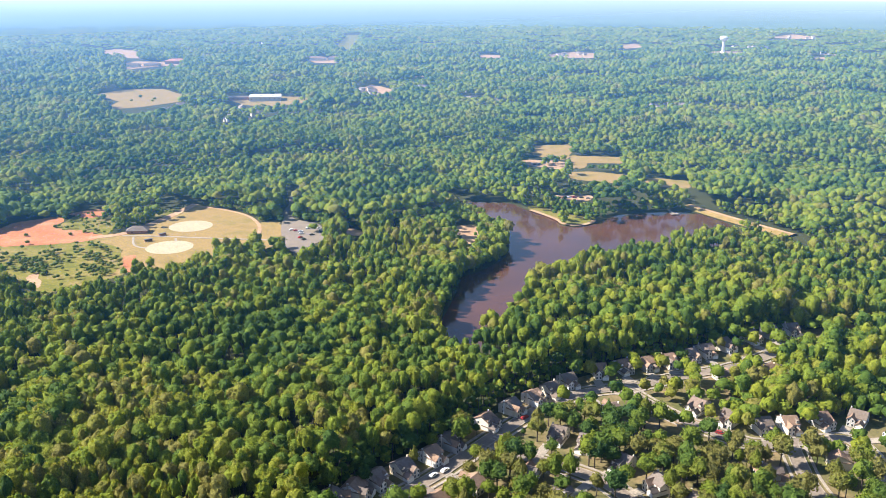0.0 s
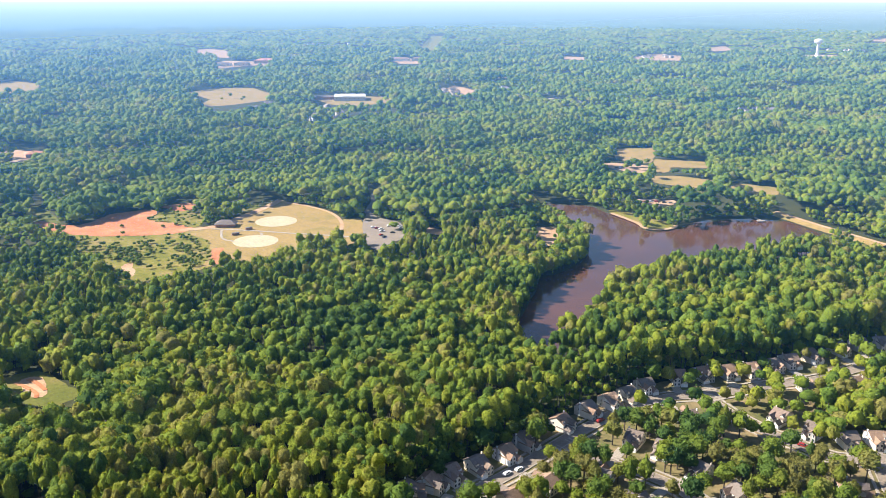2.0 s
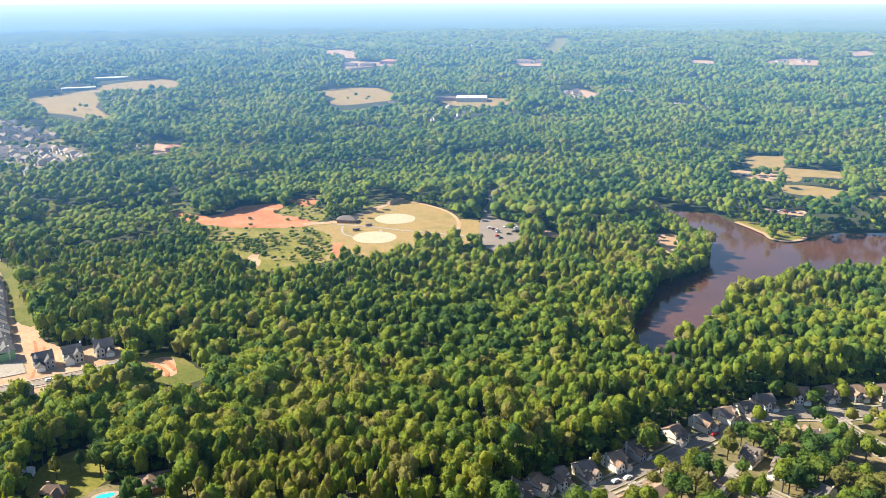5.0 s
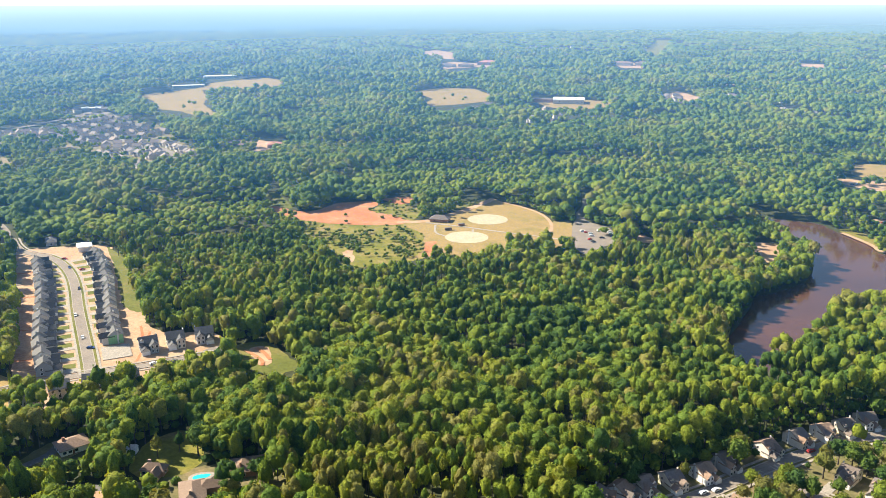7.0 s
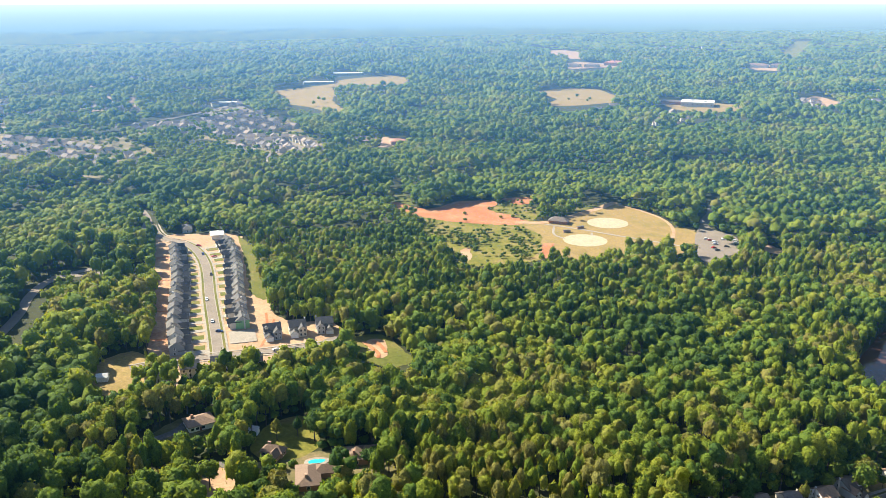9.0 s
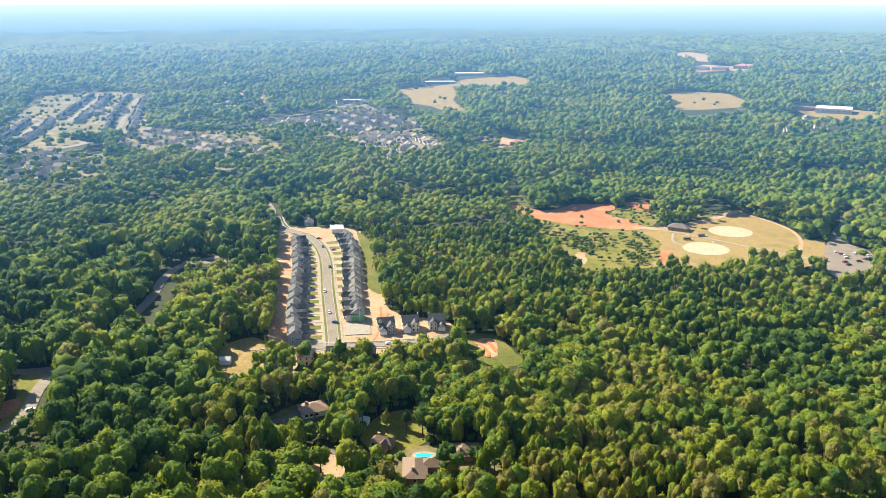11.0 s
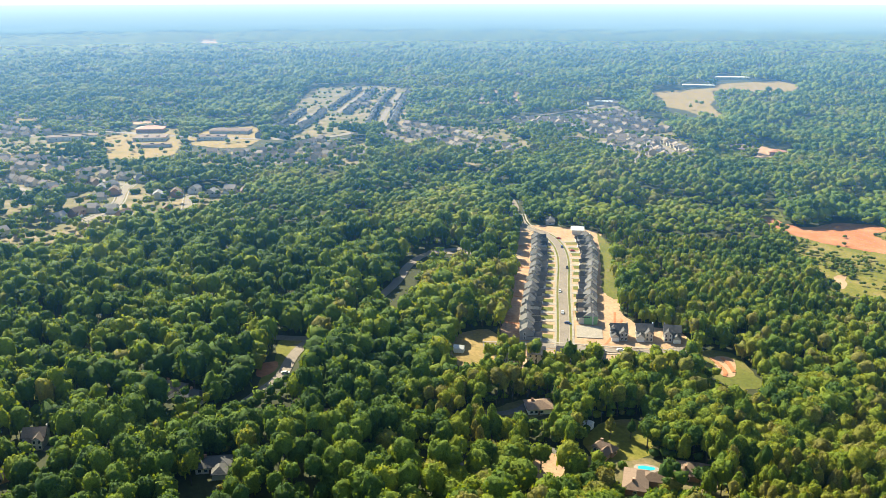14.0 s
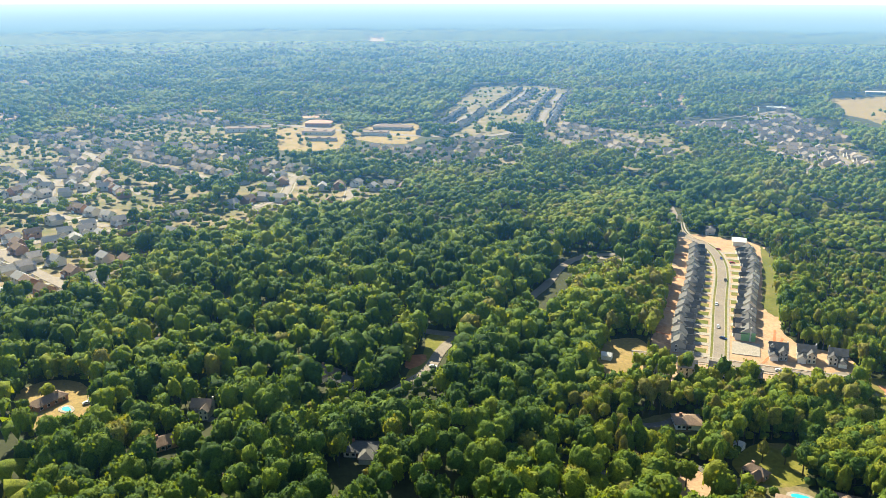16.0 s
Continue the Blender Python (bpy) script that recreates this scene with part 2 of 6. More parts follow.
def chaikin(pts, rounds=2, closed=True):
    p = np.array(pts, float)
    for _ in range(rounds):
        a, b = (p, np.roll(p, -1, 0)) if closed else (p[:-1], p[1:])
        q = np.empty((2 * len(a), 2))
        q[0::2], q[1::2] = 0.75 * a + 0.25 * b, 0.25 * a + 0.75 * b
        p = q if closed else np.vstack([pts[0], q, pts[-1]])
    return p


def ragged(pts, step=4.0, amp=1.2, seed=0):
    """An outline cut into short steps, each a little off the line, as worn ground has it."""
    out, rng = [], random.Random(seed)
    for a, b in zip(pts, np.roll(pts, -1, 0)):
        n = max(1, int(np.hypot(*(b - a)) / step))
        for i in range(n):
            p = a + (b - a) * i / n
            out.append((p[0] + rng.uniform(-amp, amp), p[1] + rng.uniform(-amp, amp)))
    return np.array(out)


LAYERS = []      # every flat piece lies a little above the one before


def layer(z):
    LAYERS.append(z)
    return z + 0.004 * (len(LAYERS) % 14)


def patch(name, pts, z, material, label, category, rounds=2, amp=1.0):
    """A piece of open ground with a worn outline, lying on the ground sheet."""
    p, fine = np.array(pts, float), []
    step = 14.0 if max(np.ptp(p, 0)) < 400 else 40.0
    for a, b in zip(p, np.roll(p, -1, 0)):
        n = max(1, int(np.hypot(*(b - a)) / step))
        fine += [a + (b - a) * i / n for i in range(n)]
    out = chaikin(fine, 2) if rounds else p
    if amp:
        out = ragged(out, 4.0, amp, len(pts))
    bm, z = bmesh.new(), layer(z)
    f = bm.faces.new([bm.verts.new((x, y, z)) for x, y in out])
    f.normal_update()
    if f.normal.z < 0:
        f.normal_flip()
    bmesh.ops.triangulate(bm, faces=[f])
    return tagged(part(name, bm, material), label, category, kind="structure")


def ribbon(name, pts, width, z, material, label, category, offset=0.0, rounds=2):
    """A road, path or kerb along a line, with a turned-down edge."""
    p = chaikin(pts, rounds, closed=False)
    d = np.gradient(p, axis=0)
    d /= np.linalg.norm(d, axis=1)[:, None] + 1e-9
    n = np.stack([-d[:, 1], d[:, 0]], 1)
    bm, z = bmesh.new(), layer(z)
    rows = []
    for q, m in zip(p, n):
        a, b = q + m * (offset - width / 2), q + m * (offset + width / 2)
        rows.append([bm.verts.new((*a, z - 0.25)), bm.verts.new((*a, z)), bm.verts.new((*b, z)), bm.verts.new((*b, z - 0.25))])
    for r, s in zip(rows, rows[1:]):
        for i in range(3):
            bm.faces.new((r[i], s[i], s[i + 1], r[i + 1]))
    bmesh.ops.recalc_face_normals(bm, faces=bm.faces)
    if sum(f.normal.z for f in bm.faces) < 0:
        bmesh.ops.reverse_faces(bm, faces=bm.faces)
    return tagged(part(name, bm, material), label, category, kind="structure")


def box(bm, x0, x1, y0, y1, z0, z1):
    v = [bm.verts.new((x, y, z)) for z in (z0, z1) for x, y in ((x0, y0), (x1, y0), (x1, y1), (x0, y1))]
    for f in ((3, 2, 1, 0), (4, 5, 6, 7), (0, 1, 5, 4), (1, 2, 6, 5), (2, 3, 7, 6), (3, 0, 4, 7)):
        bm.faces.new([v[i] for i in f])


def inside(x, y, poly):
    """Which of the points lie in the polygon."""
    p = np.asarray(poly, float)
    hit = np.zeros(len(x), bool)
    near = (x > p[:, 0].min()) & (x < p[:, 0].max()) & (y > p[:, 1].min()) & (y < p[:, 1].max())
    if not near.any():
        return hit
    xs, ys = x[near], y[near]
    h = np.zeros(len(xs), bool)
    for (ax, ay), (bx, by) in zip(p, np.roll(p, -1, 0)):
        if ay == by:
            continue
        h ^= ((ay > ys) != (by > ys)) & (xs < (bx - ax) * (ys - ay) / (by - ay) + ax)
    hit[near] = h
    return hit


def line_distance(x, y, pts):
    best = np.full(len(x), 1e9)
    for (ax, ay), (bx, by) in zip(pts, pts[1:]):
        dx, dy = bx - ax, by - ay
        s = np.clip(((x - ax) * dx + (y - ay) * dy) / (dx * dx + dy * dy + 1e-9), 0, 1)
        best = np.minimum(best, np.hypot(x - ax - s * dx, y - ay - s * dy))
    return best

# ---- the plan, in metres ----
LAKE_EAST = [(1, 828), (26, 828), (68, 824), (77, 798), (94, 779), (105, 758), (105, 736), (119, 730), (135, 740), (151, 762), (168, 777), (196, 784), (224, 786), (242, 782), (253, 757), (263, 735)]
LAKE_SOUTH = [(256, 690), (251, 677), (231, 675), (200, 664), (171, 650), (136, 622), (108, 604), (89, 594), (66, 568), (55, 538), (44, 510), (39, 489), (29, 480), (20, 457), (15, 444), (5, 440)]
LAKE_WEST = [(-5, 470), (-3, 497), (3, 526), (8, 554), (12, 572), (11, 593), (24, 601), (35, 617), (47, 636), (54, 659), (56, 696), (45, 723), (36, 747), (14, 785)]
LAKE = chaikin(LAKE_EAST + LAKE_SOUTH + LAKE_WEST, 2)
BALLFIELD = [(-241, 810), (-223, 795), (-201, 784), (-181, 767), (-165, 741), (-158, 712), (-147, 654), (-153, 641), (-174, 618), (-192, 593), (-203, 576), (-218, 577), (-234, 600), (-252, 645), (-270, 680), (-281, 703), (-267, 725), (-256, 771), (-246, 810)]
RED_CLAY = [(-405, 696), (-394, 698), (-385, 742), (-355, 763), (-341, 740), (-345, 721), (-315, 714), (-287, 698), (-298, 679), (-326, 672), (-354, 664), (-379, 667), (-395, 670), (-416, 679), (-440, 696), (-442, 711)]
RED_STRIP = [(-351, 773), (-325, 796), (-316, 776), (-321, 751), (-344, 764)]
GRASS_CUT = [(-480, 762), (-473, 765), (-450, 744), (-422, 714), (-416, 701), (-436, 706), (-444, 705)]
SCRUB = [(-383, 655), (-343, 654), (-281, 674), (-262, 663), (-245, 618), (-244, 590), (-270, 563), (-295, 558), (-320, 594), (-355, 617)]
WEST_LINK = [(-303, 702), (-276, 706), (-250, 648), (-230, 600), (-247, 586), (-246, 618), (-264, 663), (-283, 676)]
EAST_LINK = [(-160, 712), (-167, 743), (-150, 752), (-142, 722), (-134, 686), (-146, 652)]
GREY_YARD = [(-297, 236), (-286, 240), (-273, 258), (-279, 272), (-294, 266)]
NORTH_SCRUB = [(-345, 721), (-315, 714), (-287, 700), (-292, 735), (-300, 752), (-318, 752), (-322, 776), (-344, 764), (-341, 740)]
NORTH_GRASS = [(-295, 734), (-277, 754), (-253, 771), (-248, 797), (-261, 788), (-288, 770), (-304, 750)]
CAR_PARK = [(-148, 761), (-142, 771), (-137, 755), (-125, 745), (-114, 741), (-104, 722), (-98, 686), (-105, 678), (-112, 662), (-114, 646), (-124, 654), (-135, 686), (-143, 722)]
CLEARING_A = [(-89, 726), (-76, 720), (-68, 709), (-70, 698), (-84, 702)]
CLEARING_B = [(-45, 717), (-36, 720), (-36, 695), (-42, 699)]
CLEARING_C = [(4, 728), (23, 736), (35, 724), (32, 702), (22, 669), (18, 687)]
PENINSULA = [(80, 798), (104, 756), (106, 738), (119, 732), (136, 742), (134, 762), (117, 772), (101, 794), (89, 812)]
PENINSULA_LOT = [(111, 851), (154, 851), (149, 827), (127, 822), (114, 831)]
MEADOW_A = [(120, 1145), (176, 1155), (167, 1095), (155, 1044), (134, 1044), (114, 1074)]
MEADOW_B = [(72, 1066), (103, 1055), (100, 1018), (74, 1040)]
MEADOW_C = [(163, 1075), (227, 1060), (219, 1019), (176, 1023), (168, 991), (150, 984)]
MEADOW_D = [(146, 968), (175, 972), (213, 950), (201, 902), (165, 916), (142, 931)]
MEADOW_E = [(228, 940), (273, 920), (262, 881), (219, 894)]
MEADOW_YARD = [(102, 1044), (134, 1040), (153, 1026), (143, 978), (118, 994), (99, 1011)]
NEW_ESTATE = [(-556, 495), (-548, 514), (-501, 541), (-448, 500), (-369, 420), (-348, 400), (-330, 393), (-303, 406), (-281, 391), (-266, 368), (-266, 348), (-284, 324), (-324, 284), (-364, 307), (-422, 366), (-515, 456)]
ESTATE_GRASS = [(-499, 537), (-459, 513), (-385, 438), (-365, 416), (-385, 421), (-443, 482)]
BASIN_GRASS = [(-279, 386), (-277, 394), (-263, 405), (-244, 391), (-225, 379), (-232, 362), (-255, 365)]
BASIN = [(-270, 388), (-261, 399), (-244, 380), (-246, 369)]
WEST_LAWN = [(-361, 262), (-385, 286), (-386, 309), (-371, 313), (-334, 278), (-346, 262)]
POOL_LAWN = [(-241, 250), (-252, 272), (-248, 290), (-238, 296), (-224, 284), (-215, 270), (-222, 254)]
DIRT_YARD = [(-253, 227), (-241, 242), (-227, 228), (-228, 217), (-242, 217)]
POOL_YARD = [(-240, 240), (-211, 273), (-196, 281), (-175, 277), (-160, 262), (-190, 232), (-210, 216), (-221, 219)]
VERGE = [(-448, 198), (-435, 211), (-416, 195), (-398, 177), (-388, 160), (-395, 158), (-412, 178)]
SOUTH_LAWN = [(-466, -39), (-476, -28), (-475, -11), (-453, 2), (-418, 0), (-413, -17), (-415, -30)]
# built-up land
EAST_SUBURB = [(-56, 300), (-24, 330), (18, 372), (62, 414), (98, 434), (134, 446), (176, 474), (224, 490), (286, 505), (380, 475), (386, 400), (331, 290), (100, 240), (-30, 250)]
EAST_WOOD = [(150, 406), (169, 429), (203, 442), (230, 446), (270, 461), (346, 429), (317, 388), (218, 378), (198, 374), (170, 374), (156, 382), (149, 392)]
WEST_SUBURB = [(-1482, -71), (-1346, 26), (-1344, 210), (-1290, 259), (-1052, 278), (-980, 300), (-890, 267), (-858, 366), (-807, 341), (-763, 263), (-756, 204), (-690, 125), (-720, 122), (-758, 66), (-650, 68), (-618, -10), (-603, -55), (-900, -200)]
WEST_FAR = [(-1493, 110), (-1591, 225), (-1514, 299), (-1290, 259), (-1289, 201), (-1337, 103)]
BAND_A = [(-1090, 384), (-1076, 482), (-1110, 574), (-1047, 637), (-898, 550), (-892, 507), (-956, 467), (-962, 413), (-1014, 361)]
BAND_C = [(-1169, 746), (-1085, 829), (-1034, 881), (-877, 808), (-812, 747), (-804, 645), (-907, 652), (-1030, 654)]
GREY_ESTATE = [(-1075, 930), (-1031, 1182), (-916, 1138), (-760, 997), (-651, 909), (-658, 818), (-719, 812), (-781, 871), (-878, 915), (-1007, 882)]
TERRACES = [(-1161, 523), (-1753, 939), (-1707, 1071), (-1593, 1100), (-1143, 771), (-1137, 694), (-1110, 574)]
SCHOOL_A = [(-1241, 443), (-1299, 508), (-1283, 572), (-1206, 549), (-1147, 516), (-1101, 474), (-1113, 445), (-1166, 421)]
SCHOOL_B = [(-1296, 341), (-1379, 412), (-1327, 464), (-1177, 410), (-1102, 371), (-1101, 321), (-1130, 292)]
SCHOOL_C = [(-1238, 191), (-1331, 304), (-1328, 377), (-1249, 344), (-1231, 262), (-1154, 210)]
# far fields
FIELD_N = [(-706, 1731), (-668, 1835), (-596, 1836), (-527, 1733), (-497, 1622), (-544, 1540), (-600, 1501), (-614, 1621)]
SCHOOL_N = [(-422, 1667), (-389, 1715), (-268, 1697), (-254, 1608), (-310, 1542), (-368, 1573)]
CLAY_N = [(-184, 1840), (-158, 1933), (-101, 1819), (-107, 1718), (-165, 1736)]
CLAY_NE = [(113, 2884), (192, 2859), (177, 2712), (118, 2758)]
CLAY_E = [(330, 2811), (431, 2944), (499, 2839), (473, 2740), (330, 2738)]
CLAY_FAR = [(700, 3463), (767, 3427), (816, 3356), (700, 3218)]
TOWER_YARD = [(925, 3060), (1040, 3050), (1035, 2935), (920, 2940)]
LINE_CUT = [(-395, 3133), (-461, 4214), (-398, 4216), (-334, 3134)]
CLAY_W = [(-1180, 2998), (-1041, 2973), (-945, 2693), (-1041, 2738)]
FIELD_NW = [(-1224, 1470), (-1189, 1644), (-1056, 1481), (-1006, 1392), (-887, 1271), (-863, 1211), (-983, 1289), (-1037, 1296), (-1132, 1406)]
FIELD_NW2 = [(-1180, 1603), (-1236, 1750), (-1201, 1925), (-1100, 1866), (-1044, 1738), (-1062, 1650)]
DEPOT = [(-1122, 1149), (-1120, 1250), (-1027, 1185), (-1063, 1094)]
CHAPEL_YARD = [(-707, 1022), (-695, 1054), (-615, 1048), (-599, 1004), (-590, 924), (-618, 949), (-640, 1000)]
# streets
STREET_A = [(-22, 303), (-7, 318), (4, 331), (20, 352), (34, 368), (50, 386), (64, 397), (79, 405), (96, 407), (103, 392), (115, 374), (128, 361), (138, 352), (147, 348), (161, 351)]
STREET_B = [(20, 352), (30, 343), (41, 336), (56, 328), (69, 318), (77, 305), (84, 290)]
STREET_C = [(161, 351), (158, 333), (156, 320), (156, 305), (158, 280)]
STREET_D = [(161, 351), (176, 352), (190, 356), (193, 341), (188, 320), (186, 300)]
STREET_E = [(96, 407), (112, 414), (135, 424), (162, 432), (190, 452), (216, 464)]
ESTATE_ROAD = [(-331, 330), (-349, 348), (-379, 377), (-413, 410), (-442, 440), (-470, 466), (-498, 486), (-523, 497), (-543, 496), (-566, 507), (-590, 526)]
CROSS_ROAD = [(-362, 292), (-349, 311), (-331, 330), (-312, 346), (-293, 366), (-280, 378)]
WEST_ROAD = [(-640, 560), (-596, 530), (-560, 470), (-527, 420), (-541, 380), (-520, 345), (-494, 320), (-473, 290), (-440, 243), (-435, 215), (-419, 193), (-396, 175), (-386, 158), (-376, 140), (-355, 90), (-340, 40)]
WEST_LOT = [(-541, 380), (-520, 400), (-505, 420), (-488, 436)]
SIDE_ROAD = [(-435, 213), (-446, 200), (-462, 188)]
POOL_DRIVE = [(-270, 185), (-262, 197), (-258, 214), (-257, 226), (-252, 237), (-243, 240)]
GREY_DRIVE = [(-297, 230), (-289, 242), (-286, 254), (-289, 262)]
SOUTH_DRIVE = [(-398, 46), (-376, 60), (-356, 69), (-346, 72)]
CUL_A = [(-775, 265), (-815, 281), (-845, 294), (-863, 302), (-837, 330)]
CUL_B = [(-814, 175), (-832, 203), (-863, 227), (-930, 253), (-957, 271)]
CUL_C = [(-798, 71), (-770, 75), (-750, 81), (-722, 98), (-710, 115)]
W_ROAD_A = [(-954, -46), (-991, -3), (-1040, 12), (-1080, 19), (-1111, 34), (-1180, 60)]
W_ROAD_B = [(-1150, 100), (-1109, 119), (-1060, 145), (-1010, 163), (-933, 179)]
W_ROAD_C = [(-1020, 10), (-1002, 38), (-980, 83), (-931, 89)]
W_ROAD_D = [(-800, -60), (-756, -46), (-694, -22), (-640, -1), (-621, 9)]
W_ROAD_E = [(-756, -46), (-780, -20), (-783, -6), (-784, 12), (-793, 46), (-798, 71)]
W_ROAD_F = [(-1300, 60), (-1240, 90), (-1200, 150), (-1150, 210), (-1060, 250)]
BAND_ROAD_A = [(-1060, 400), (-1020, 440), (-1030, 520), (-1060, 590)]
BAND_ROAD_B = [(-1020, 440), (-970, 450), (-940, 500), (-960, 560)]
BAND_ROAD_C = [(-1130, 750), (-1050, 760), (-960, 750), (-880, 740), (-830, 700)]
BAND_ROAD_D = [(-1060, 690), (-960, 690), (-870, 680)]
GREY_ROAD_A = [(-1050, 930), (-1000, 1000), (-990, 1100), (-1010, 1160)]
GREY_ROAD_B = [(-960, 930), (-930, 1000), (-920, 1100)]
GREY_ROAD_C = [(-880, 940), (-860, 1000), (-860, 1060)]
GREY_ROAD_D = [(-830, 920), (-780, 960), (-720, 920), (-680, 880)]
GREY_ROAD_E = [(-790, 890), (-740, 870), (-690, 840)]
TER_ROAD_A = [(-1165, 548), (-1260, 640), (-1360, 720)]
TER_ROAD_B = [(-1340, 762), (-1480, 880), (-1617, 996)]
TER_ROAD_C = [(-1180, 748), (-1380, 900), (-1540, 1034)]
ARTERY = [(-1420, 330), (-1270, 420), (-1150, 520), (-1100, 600), (-1140, 700), (-1130, 850), (-1090, 960), (-1100, 1120), (-1140, 1300)]

STREETS = [STREET_A, STREET_B, STREET_C, STREET_D, STREET_E, ESTATE_ROAD, CROSS_ROAD, CUL_A, CUL_B, CUL_C]
FAR_CLAY = [[(-1202, 3056), (-1173, 3149), (-1066, 3029), (-956, 2716), (-988, 2716), (-1050, 2838)], [(-919, 2499), (-915, 2582), (-841, 2562), (-794, 2627), (-731, 2424), (-801, 2386), (-839, 2297)],
            [(-422, 2656), (-390, 2749), (-328, 2680), (-314, 2529), (-370, 2528)], [(338, 2862), (443, 3028), (519, 2945), (485, 2789), (390, 2787)], [(684, 3389), (778, 3541), (756, 3320), (668, 3185)],
            [(1471, 3999), (1730, 4328), (1721, 4005), (1609, 3859)], [(1204, 2826), (1218, 2753), (1179, 2682), (1156, 2728)], [(-1403, 1247), (-1276, 1146), (-1225, 1081), (-1308, 1149)],
            [(-1454, 1220), (-1452, 1244), (-1372, 1176), (-1372, 1155)], [(-4008, 1552), (-4021, 1659), (-3636, 1493), (-3708, 1453)], [(-1455, 420), (-1445, 474), (-1410, 464), (-1418, 414)]]
G_ROADS = [[(-931, -26), (-885, -2), (-841, 21), (-808, 43)], [(-1233, 129), (-1164, 170), (-1065, 209)],
           [(-1274, 44), (-1153, 73), (-1037, 50), (-957, 35)], [(-1055, 214), (-1008, 244), (-953, 263)],
           [(-1458, 111), (-1506, 202), (-1384, 262)], [(-1144, -35), (-1092, -5), (-985, 8), (-913, -16)],
           [(-1400, -25), (-1323, 18), (-1384, 67)]]
FAR_STREETS = [W_ROAD_A, W_ROAD_B, W_ROAD_C, W_ROAD_D, W_ROAD_E, W_ROAD_F, BAND_ROAD_A, BAND_ROAD_B, BAND_ROAD_C, BAND_ROAD_D,
               GREY_ROAD_A, GREY_ROAD_B, GREY_ROAD_C, GREY_ROAD_D, GREY_ROAD_E, TER_ROAD_A, TER_ROAD_B, TER_ROAD_C, ARTERY]

# ---- ground, water ----


def ground_sheet():
    """One sheet out to the horizon, hollowed for the lake and the basin."""
    def lines(a, b, lo, hi):
        fine = np.arange(a, b + 1, 6.0)
        return np.concatenate([np.linspace(lo, a - 200, 30), np.linspace(a - 160, a - 20, 6), fine, np.linspace(b + 20, b + 160, 6), np.linspace(b + 200, hi, 30)])
    gx, gy = lines(-40, 290, -4900, 4900), lines(420, 850, -4900, 4900)
    x, y = [v.ravel() for v in np.meshgrid(gx, gy)]
    z = np.zeros(len(x))
    near = (x > -60) & (x < 320) & (y > 400) & (y < 880)
    d = line_distance(x[near], y[near], np.vstack([LAKE, LAKE[:1]]))
    d = np.where(inside(x[near], y[near], LAKE), d, -d)
    z[near] = -2.4 * np.clip((d + 3) / 9, 0, 1)
    n, m = len(gx), len(gy)
    i = np.arange(n * (m - 1)).reshape(m - 1, n)[:, :-1].ravel()
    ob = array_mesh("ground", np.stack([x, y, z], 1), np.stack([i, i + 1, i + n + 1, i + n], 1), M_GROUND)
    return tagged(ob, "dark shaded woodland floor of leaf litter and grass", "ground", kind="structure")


ground_sheet()
bm = bmesh.new()
f = bm.faces.new([bm.verts.new(v) for v in ((-60, 410, -0.9), (320, 410, -0.9), (320, 870, -0.9), (-60, 870, -0.9))])
tagged(part("water", bm, M_WATER), "muddy reddish-brown lake water, still, mirroring the wooded shore", "lake", kind="structure")

# ---- open ground ----
for pts in (EAST_SUBURB, WEST_SUBURB, WEST_FAR, BAND_A, BAND_C, GREY_ESTATE, TERRACES):
    patch("ground", pts, 0.05, M_YARD if pts is EAST_SUBURB else M_TOWN, "yards of worn lawn, mulch and bare soil between houses", "yards", 1)
for pts in (MEADOW_A, MEADOW_B, MEADOW_C, MEADOW_D, MEADOW_E, FIELD_N, FIELD_NW2):
    patch("meadow", pts, 0.10, M_DRY, "mown dry straw-coloured hay meadow among woods", "meadow", 1)
patch("ground", BALLFIELD, 0.10, M_DRY, "dry mown grass of a park ball field", "ball field", 2, 0.5)
patch("ground", NORTH_GRASS, 0.14, M_GRASS, "rough green grass bank beside the ball field", "grass", 2)
for pts in (WEST_LINK, EAST_LINK):
    patch("ground", pts, 0.07, M_DRY, "dry grass round the ball field", "grass", 2)
patch("ground", GREY_YARD, 0.07, M_YARD, "shady yard at the end of a drive", "yard", 2)
patch("ground", SCRUB, 0.10, M_SCRUB, "rough green scrubland with scattered bushes", "scrub", 2)
patch("ground", [(-420, 672), (-385, 648), (-360, 612), (-322, 588), (-296, 552), (-268, 556), (-236, 590), (-238, 640), (-252, 668), (-285, 705), (-320, 700), (-380, 684)], 0.05, M_SCRUB, "rough olive grass between clay and scrub", "scrub", 2)
patch("ground", NORTH_SCRUB, 0.10, M_SCRUB, "rough grass with young bushes by the clay", "scrub", 2)
patch("ground", GRASS_CUT, 0.10, M_GRASS, "mown green track cut through the trees", "grass", 2)
patch("ground", RED_CLAY, 0.16, M_RED, "graded bare red clay building ground", "bare clay", 1, 2.0)
patch("ground", RED_STRIP, 0.16, M_RED, "strip of bare red clay by the wood", "bare clay", 2, 2.0)
patch("ground", [(-252, 638), (-244, 645), (-230, 605), (-236, 597)], 0.18, M_RED, "small washed-out patch of red clay", "bare clay", 2)
patch("ground", [(-305, 588), (-301, 599), (-284, 568), (-288, 561)], 0.18, M_SAND, "pale sandy patch in the scrub", "sand", 2)
for pts in (CLEARING_A, CLEARING_B, CLEARING_C, PENINSULA_LOT, MEADOW_YARD):
    patch("ground", pts, 0.14, M_SAND, "pale sandy clearing used for parking", "clearing", 2)
ribbon("beach", [(84, 790), (98, 768), (106, 752), (108, 738), (120, 733), (134, 742), (138, 752)], 4.0, 0.16, M_SAND, "pale sandy rim of the lakeside point", "beach")
